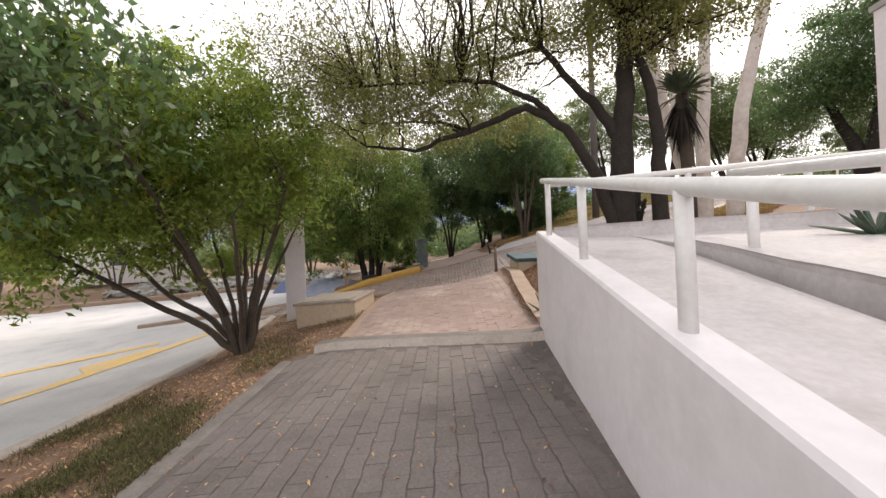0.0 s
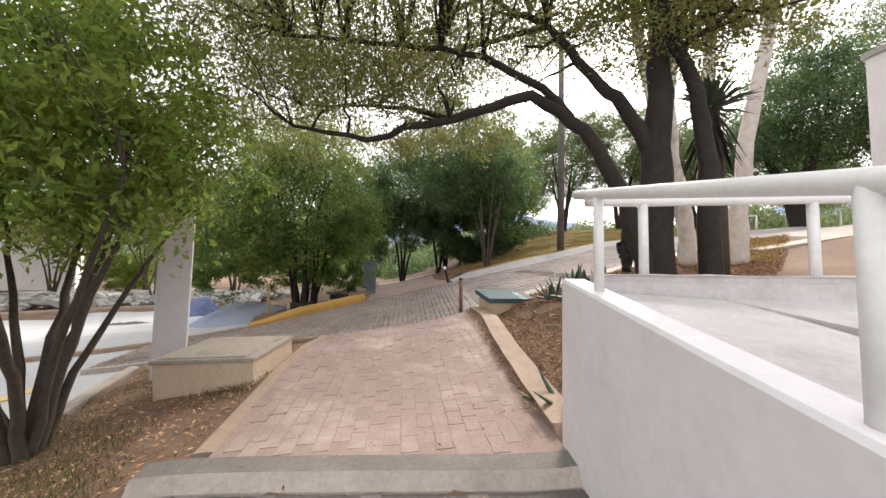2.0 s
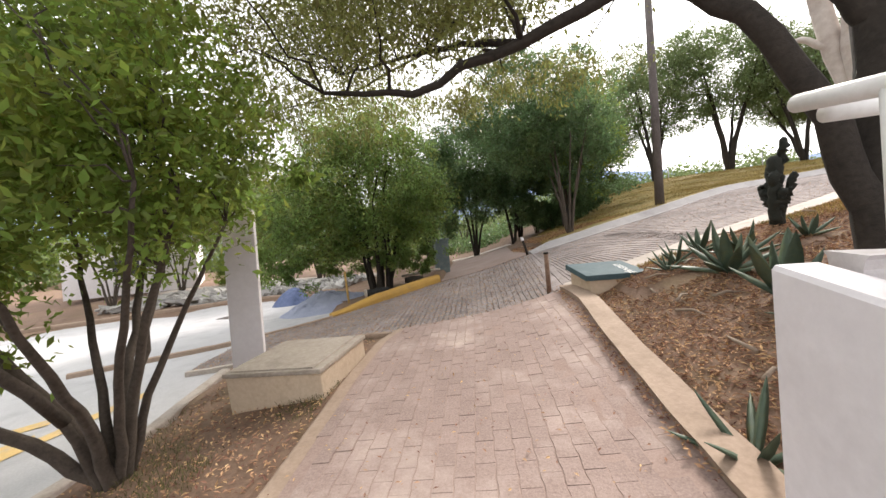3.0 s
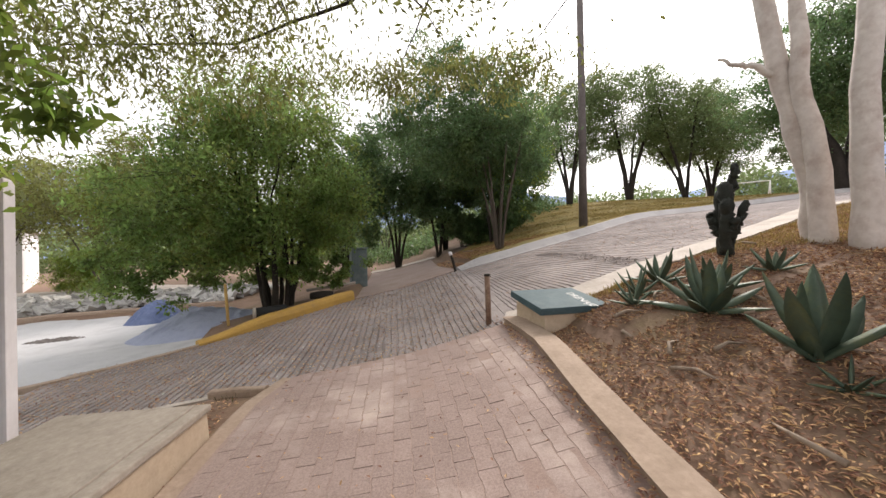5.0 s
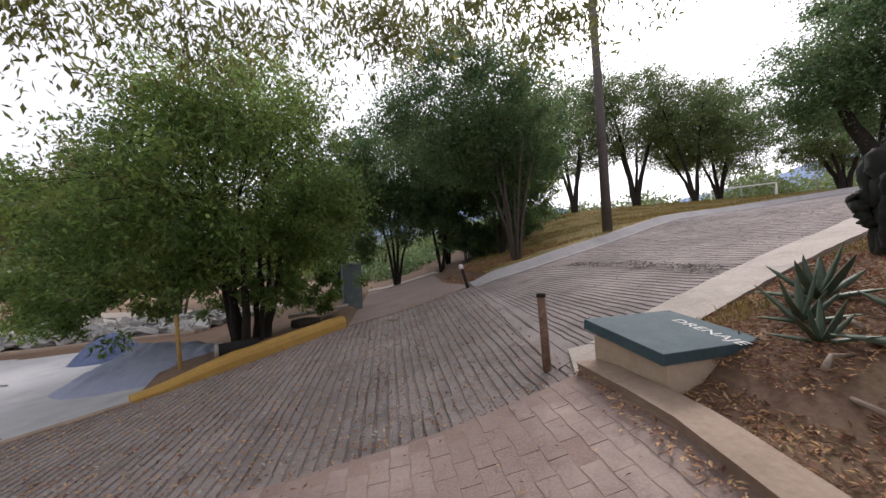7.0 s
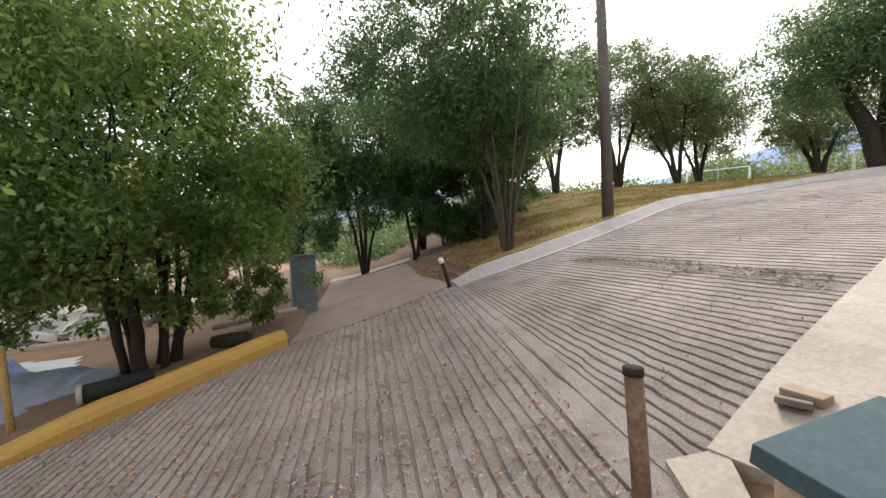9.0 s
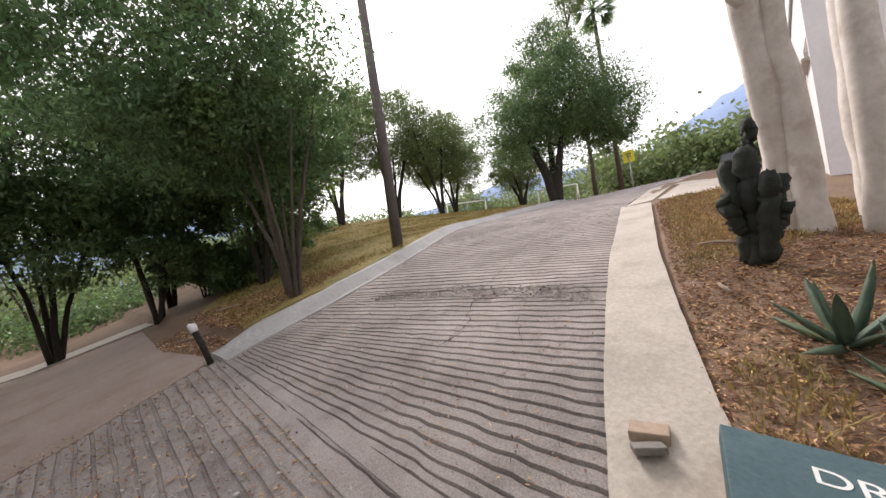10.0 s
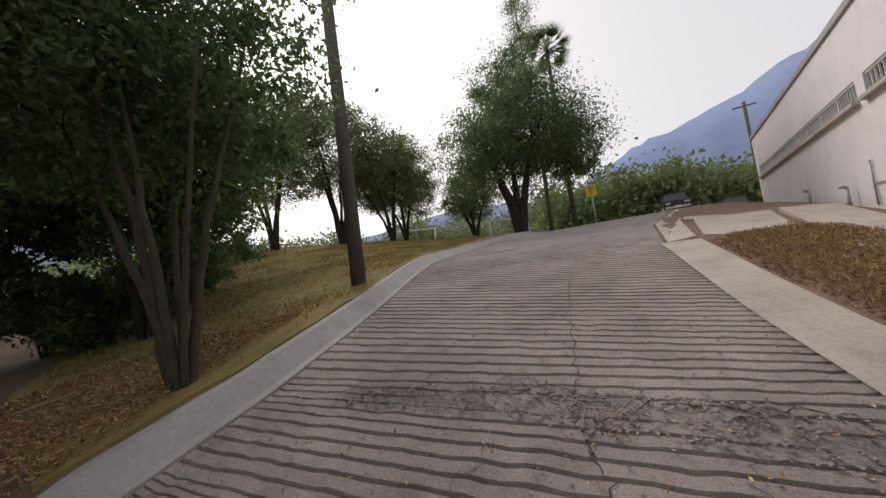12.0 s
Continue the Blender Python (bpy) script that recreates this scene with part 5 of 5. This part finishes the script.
# ---- far woods and hills ----
def far_woods(name, lo, hi, dist, depth, high, n, material, seed, label, leaf=0.55):
    r = np.random.default_rng(seed)
    pts = []
    k = n // 60
    for i in range(k):
        a = radians(lo + (hi - lo) * r.random())
        d = dist + depth * r.random()
        x, y = 2 + d * math.sin(a), 11 + d * math.cos(a)
        h = high * (0.55 + 0.45 * noise.noise((a * 9, d * 0.1, seed))) * (0.6 + 0.4 * (d - dist) / depth)
        c = np.array((x, y, land(x, y) + h * r.random() ** 0.8))
        pts.append(c + r.normal(size=(60, 3)) * np.array((1.3, 1.3, 0.8)) * (1.0 if leaf > 0.3 else 0.5))
    pts = np.concatenate(pts)
    ob = leaves(name, pts, leaf * (0.6 + 0.8 * r.random(len(pts))), material, None, 0.2, 0.6, seed)
    return tagged(ob, label, "woods", kind="stuff")


far_woods("undergrowth", -10, 30, 19, 10, 1.7, 15000, M_LEAF_DARK, 9, "dark undergrowth at the edge of the wood", 0.2)
far_woods("far_woods", 76, 118, 42, 22, 12.5, 46000, M_LEAF_FAR, 5, "green scrub woods on the slope above the road")
far_woods("far_woods", -75, 5, 48, 30, 11.0, 36000, M_LEAF_FAR, 6, "distant woods across the road")
far_woods("far_woods", 5, 80, 62, 30, 13.0, 46000, M_LEAF_FAR, 7, "distant woods beyond the sports field")
far_woods("far_woods", 118, 290, 60, 30, 9.0, 20000, M_LEAF_FAR, 8, "distant woods behind")


def hills(lo, hi, dist, crest, material, label, seed):
    verts, faces = [], []
    n = 90
    for i in range(n + 1):
        a = radians(lo + (hi - lo) * i / n)
        k = crest(math.degrees(a)) * (1 + 0.04 * noise.noise((i * 0.25, seed, 0)))
        for s, hgt in ((1.0, -0.03), (1.1, 0.35), (1.25, 0.7), (1.45, 1.0), (1.8, 0.6)):
            d = dist * s
            verts.append((d * math.sin(a), d * math.cos(a), dist * 1.45 * k * hgt + 12 * noise.noise((i * 0.8, s * 9, seed))))
    for i in range(n):
        for j in range(4):
            q = i * 5 + j
            faces.append((q, q + 1, q + 6, q + 5))
    ob = mesh_object("backdrop", verts, faces, material, smooth=True)
    return tagged(ob, label, "hills", kind="structure")


# both ridges get their haze from the blue of M_HILL, not from air
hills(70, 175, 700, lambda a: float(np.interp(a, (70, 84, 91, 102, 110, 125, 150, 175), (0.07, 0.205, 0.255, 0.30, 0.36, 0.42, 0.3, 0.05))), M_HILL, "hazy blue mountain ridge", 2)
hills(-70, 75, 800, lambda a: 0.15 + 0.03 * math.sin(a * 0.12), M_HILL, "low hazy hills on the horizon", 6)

# ---- litter, grass, twigs ----
def scatter(name, loop, n, size, material, label, seed, level=land, upright=0.0, slim=0.4, kind="stuff", lift=0.012, weight=None, category="litter"):
    r = np.random.default_rng(seed)
    xs, ys = [p[0] for p in loop], [p[1] for p in loop]
    out = []
    while len(out) < n:
        x, y = min(xs) + r.random() * (max(xs) - min(xs)), min(ys) + r.random() * (max(ys) - min(ys))
        if inside(x, y, loop) and (weight is None or r.random() < weight(x, y)):
            out.append((x, y, level(x, y) + lift * (0.5 + r.random())))
    p = np.array(out)
    d = r.normal(size=(n, 3))
    d[:, 2] = np.abs(d[:, 2]) * 0.25 + upright * 2.5
    d /= np.linalg.norm(d, axis=1, keepdims=True)
    s = np.cross(d, np.array((0, 0, 1.0)) + 0.25 * r.normal(size=(n, 3)))
    s /= np.linalg.norm(s, axis=1, keepdims=True) + 1e-9
    up = np.cross(s, d)
    L = (size * (0.5 + r.random(n)))[:, None]
    v = np.stack([p, p + d * L * 0.5 + s * L * slim * 0.5 + up * L * 0.1, p + d * L, p + d * L * 0.5 - s * L * slim * 0.5 + up * L * 0.1], axis=1).reshape(-1, 3)
    me = bpy.data.meshes.new(name)
    me.from_pydata(v.tolist(), [], np.arange(4 * n).reshape(-1, 4).tolist())
    me.materials.append(material)
    return tagged(new(name, me), label, category, kind=kind)


BED = ((1.5, 4.9), (1.7, 6.9), (1.85, 8.3), (1.9, 9.2), (3.2, 9.5), (6.2, 10.0), (9.8, 10.6), (9.8, 9.3), (6.5, 7.0), (3.0, 4.9))
VERGE = ((-4.1, -4), (-4.1, 5), (-3.8, 7), (-3.9, 8.7), (-1.65, 8.7), (-1.6, 5.0), (-2.1, 4.7), (-1.7, 0), (-1.25, -4))
LAWN = ((2.7, 15.72), (4.4, 15.8), (5.7, 16.1), (9.2, 17.1), (12, 17.7), (16, 18.3), (24, 20), (24, 34), (12, 38), (6, 26), (3.0, 19))
setting(strip("lawn", ((2.75, 15.68), (4.4, 15.76), (5.7, 16.05), (9.2, 17.05), (12, 17.65), (16, 18.3), (24, 19.4)), ((3.2, 20), (7, 27), (11, 36), (16, 38), (27, 36)), 70, 24, 0.025, M_LAWN, 0.05, level=land), "dry yellow-green lawn on the bank", "lawn")
scatter("leaf_litter", BED, 46000, 0.046, M_LITTER, "brown dead leaves strewn over the bed", 1, slim=0.3)
scatter("leaf_litter", VERGE, 12000, 0.045, M_LITTER, "brown dead leaves strewn over the verge", 2)
scatter("leaf_litter", (*DRIVE_S, *DRIVE_N[::-1]), 12000, 0.036, M_LITTER, "small dry leaf bits in the grooves of the driveway", 3, level=height, lift=0.006)
scatter("leaf_litter", ((2.2, 9.9), (4.5, 10.4), (9.5, 11.4), (9.5, 17), (4.3, 15.9), (2.4, 15.3)), 5200, 0.03, M_LITTER, "small dry leaf bits on the ramp", 4, level=height, lift=0.008)
scatter("grit", (*DRIVE_S, *DRIVE_N[::-1]), 2600, 0.034, M_RUBBLE, "pale chips and dry bits strewn over the driveway", 23, level=height, lift=0.014, slim=0.5)
scatter("leaf_litter", ((-1.9, 0.5), (1.0, 0.5), (1.5, 9.2), (-1.2, 8.9)), 900, 0.032, M_LITTER, "few dry leaf bits on the footpath", 5, level=lambda x, y: height(x, y) + (0.08 if y > 4.7 else 0.0), lift=0.008)
scatter("leaf_litter", ((1.2, 5.0), (1.5, 9.2), (1.62, 9.2), (1.3, 5.0)), 700, 0.04, M_LITTER, "drift of dead leaves along the kerb", 6, level=lambda x, y: height(x, y) + 0.08, lift=0.02)
scatter("dry_grass", LAWN, 110000, 0.09, M_GRASS, "thin dry grass on the bank", 7, upright=0.5, slim=0.1, category="grass", weight=lambda x, y: 0.25 + 0.75 * sstep(-0.2, 0.3, noise.noise((x * 0.6, y * 0.6, 4.0))))
scatter("verge_grass", VERGE, 42000, 0.06, M_VERGE, "short dull green grass on the verge", 8, upright=0.5, slim=0.1, category="grass", weight=lambda x, y: sstep(-0.1, 0.35, noise.noise((x * 0.9, y * 0.9, 2.0))) * (0.2 + 0.8 * sstep(5.5, 2.5, y) if y > 2.5 else 1))
scatter("dry_grass", ((5, 9.7), (9.6, 10.5), (10, 9.4), (7, 7.5)), 9000, 0.07, M_GRASS, "sparse dry grass in the bed", 9, upright=0.5, slim=0.1, category="grass")
scatter("green_weeds", ((2.75, 9.25), (3.6, 9.45), (3.5, 9.0), (2.85, 8.9)), 350, 0.08, M_GRASS, "tuft of bright green grass behind the drain box", 10, upright=0.6, slim=0.12, category="grass")
scatter("leaf_litter", ((1.6, 15.6), (3.2, 16.2), (3.0, 19.5), (1.4, 19)), 2500, 0.06, M_LITTER, "drift of dead leaves beside the path", 11)

scatter("leaf_litter", ((2.4, 15.6), (4.6, 16.2), (6.2, 16.9), (5.0, 18.4), (3.0, 19.5)), 6500, 0.055, M_LITTER, "brown dead leaves on the bank beside the ramp", 12, lift=0.05)

for i, (x, y, a, L) in enumerate(((3.55, 18.0, 20, 1.3), (2.6, 17.2, 10, 0.9), (2.6, 7.4, 40, 0.5), (3.2, 6.6, -30, 0.6), (6.0, 9.5, 70, 0.5), (4.6, 9.4, 10, 0.45), (2.3, 6.2, 85, 0.4), (2.7, 8.1, 15, 0.5), (3.0, 8.0, -50, 0.35), (2.5, 7.9, 70, 0.3), (3.3, 8.35, 35, 0.45), (2.9, 7.1, 5, 0.4), (3.6, 7.3, -15, 0.5), (2.4, 7.0, -70, 0.35), (3.9, 7.7, 60, 0.4), (2.2, 5.7, 20, 0.35), (4.4, 15.0, 30, 0.3))):
    st = empty("stick", pose(x, y, land(x, y) + 0.03, 0, 0, a), "dry fallen stick on the ground", "stick", "fallen sticks")
    tube("wood", [(-L / 2, 0, 0), (0, 0.04, 0.03), (L / 2, -0.02, 0.01)], [0.02, 0.016, 0.008], M_STICK, st, sides=6)

# broken brick in the kerb strip and a slab by the bollard
br = empty("broken_brick", pose(2.75, 9.75, height(2.75, 9.75) + 0.07, 0, 0, 8), "loose piece of broken brick in the kerb", "brick")
part("body", box_bm((0.13, 0.2, 0.06), (0.06, 0, 0.0), 0.01), M_KERB_TAN, br)
part("chip", box_bm((0.1, 0.16, 0.04), pose(-0.08, 0, -0.01, 0, 12, 20), 0.01), M_CONC_DARK, br)
setting(slab("kerb", ((1.58, 9.26), (1.80, 9.3), (2.15, 9.75), (1.85, 9.85)), lambda x, y: height(x, y) + 0.04, 0.12, M_CONC), "pale concrete apron by the drain box", "kerb")


# ---- cracks and grit on the ramp ----
M_CRACK = mat("crack_dirt", (0.035, 0.03, 0.027), (0.08, 0.065, 0.055), 0.95, 40, 3, 0.3)


def crack(points, wide, seed):
    r = np.random.default_rng(seed)
    line = []
    for a, b in zip(points[:-1], points[1:]):
        for i in range(8):
            t = i / 8
            line.append((a[0] + (b[0] - a[0]) * t + 0.035 * r.normal(), a[1] + (b[1] - a[1]) * t + 0.035 * r.normal()))
    verts, faces = [], []
    for i, (x, y) in enumerate(line):
        x1, y1 = line[min(i + 1, len(line) - 1)]
        x0, y0 = line[max(i - 1, 0)]
        d = math.hypot(x1 - x0, y1 - y0) + 1e-6
        nx, ny, k = -(y1 - y0) / d, (x1 - x0) / d, wide * (0.4 + 0.9 * r.random())
        for s_ in (-1, 1):
            px, py = x + nx * k * s_, y + ny * k * s_
            verts.append((px, py, height(px, py) + 0.010))
    for i in range(len(line) - 1):
        faces.append((2 * i, 2 * i + 1, 2 * i + 3, 2 * i + 2))
    ob = mesh_object("crack", verts, faces, M_CRACK, ramp)
    return ob


crack(((8.1, 12.7), (7.2, 12.6), (6.43, 12.5), (5.28, 12.25), (4.74, 12.2), (4.39, 12.07), (4.12, 11.93), (3.84, 11.75), (3.33, 11.79)), 0.005, 1)
crack(((4.95, 10.75), (4.9, 11.4), (4.78, 12.0), (4.86, 12.5), (4.66, 13.2)), 0.007, 2)
crack(((4.74, 12.2), (5.0, 12.55), (4.95, 12.9)), 0.004, 3)
crack(((5.6, 13.6), (5.2, 13.7), (4.6, 13.5)), 0.003, 4)
crack(((4.5, 11.3), (4.1, 11.25), (3.6, 10.9)), 0.003, 5)
crack(((4.3, 12.6), (3.95, 12.7), (3.5, 12.9), (3.1, 12.8)), 0.0022, 6)
scatter("grit", ((4.3, 14.3), (4.6, 14.3), (4.95, 12.5), (5.0, 10.7), (4.5, 10.5), (4.55, 12.3)), 1500, 0.028, M_RIB, "crumbled concrete grit across the ramp", 21, level=height, lift=0.012, slim=0.8)
scatter("grit", ((4.45, 11.8), (4.75, 11.75), (4.7, 12.15), (4.42, 12.2)), 160, 0.022, M_JOINT_RED, "brick crumbs in a broken patch of the ramp", 22, level=height, lift=0.012, slim=0.8)

setting(kerb("kerb", ((-2.05, 8.86), (-1.38, 8.64)), 0.11, 0.09, M_KERB_TAN, step=0.1), "broken tan kerb stub beside the cistern box", "kerb")

# ---- pavers ----
def paver_mesh(name, wide, long, material):
    """An interlocking paver with a waist and bevelled rim; its top lies at z = 0."""
    outline = []
    hw, hl = wide / 2, long / 2
    nip = wide * 0.05
    for x, y in ((hw - nip, hl * 0.28), (hw, hl * 0.62), (hw, hl), (-hw + nip * 0, hl), (-hw, hl * 0.62), (-hw + nip, hl * 0.28), (-hw + nip, -hl * 0.28), (-hw, -hl * 0.62), (-hw, -hl), (hw, -hl), (hw, -hl * 0.62), (hw - nip, -hl * 0.28)):
        outline.append((x, y))
    n = len(outline)
    verts = [(x * 0.985, y * 0.99, 0) for x, y in outline] + [(x, y, -0.002) for x, y in outline] + [(x, y, -0.05) for x, y in outline]
    faces = [tuple(range(n))]
    for r_ in range(2):
        for i in range(n):
            a, b = r_ * n + i, r_ * n + (i + 1) % n
            faces.append((a, a + n, b + n, b))
    me = bpy.data.meshes.new(name)
    me.from_pydata(verts, [], faces)
    me.materials.append(material)
    return me


def lay(bed, loop, lift, material, axis, origin, near, limit, seed):
    wide, long = 0.135, 0.235
    me = paver_mesh("paver", wide - 0.003, long - 0.003, material)
    r = np.random.default_rng(seed)
    ax = np.array((math.sin(axis), math.cos(axis)))
    sx = np.array((ax[1], -ax[0]))
    rest_v, rest_f, count = [], [], 0
    base = np.array([v.co for v in me.vertices])
    polys = [tuple(p.vertices) for p in me.polygons]
    cells = []
    for c in range(-30, 31):
        for k in range(-60, 60):
            p = np.array(origin) + sx * c * wide + ax * (k + 0.5 * (c % 2)) * long
            if all(inside(*(p + sx * u * wide * 0.4 + ax * v * long * 0.4), loop) for u in (-1, 1) for v in (-1, 1)):
                cells.append((abs(p[1] - near), p))
    cells.sort(key=lambda q: q[0])
    for _, p in cells:
        z = height(*p) + lift
        gx = (height(p[0] + 0.1, p[1]) - height(p[0] - 0.1, p[1])) / 0.2
        gy = (height(p[0], p[1] + 0.1) - height(p[0], p[1] - 0.1)) / 0.2
        nrm = Vector((-gx + 0.006 * r.normal(), -gy + 0.006 * r.normal(), 1)).normalized()
        fwd = Vector((ax[0], ax[1], 0))
        fwd = (fwd - nrm * fwd.dot(nrm)).normalized()
        side = fwd.cross(nrm)
        m = Matrix(((side.x, fwd.x, nrm.x, p[0]), (side.y, fwd.y, nrm.y, p[1]), (side.z, fwd.z, nrm.z, z + 0.0015 * r.normal()), (0, 0, 0, 1)))
        if count < limit:
            ob = new("paver", me)
            ob.parent = bed
            ob.matrix_basis = m
            count += 1
        else:
            k = len(rest_v)
            rest_v += [m @ Vector(v) for v in base]
            rest_f += [tuple(i + k for i in q) for q in polys]
    if rest_v:
        tagged(mesh_object("pavers", rest_v, rest_f, material, bed), kind="stuff")


lay(walk_bed_a, (*WALK_A_L, *WALK_A_R[::-1]), 0.0, M_PAVER_A, 0.0, (0, 0), 2.4, 300, 1)
lay(walk_bed_b, (*WALK_B_L, *WALK_B_R[::-1]), 0.075, M_PAVER_B, 0.03, (0, 5), 7.6, 300, 2)
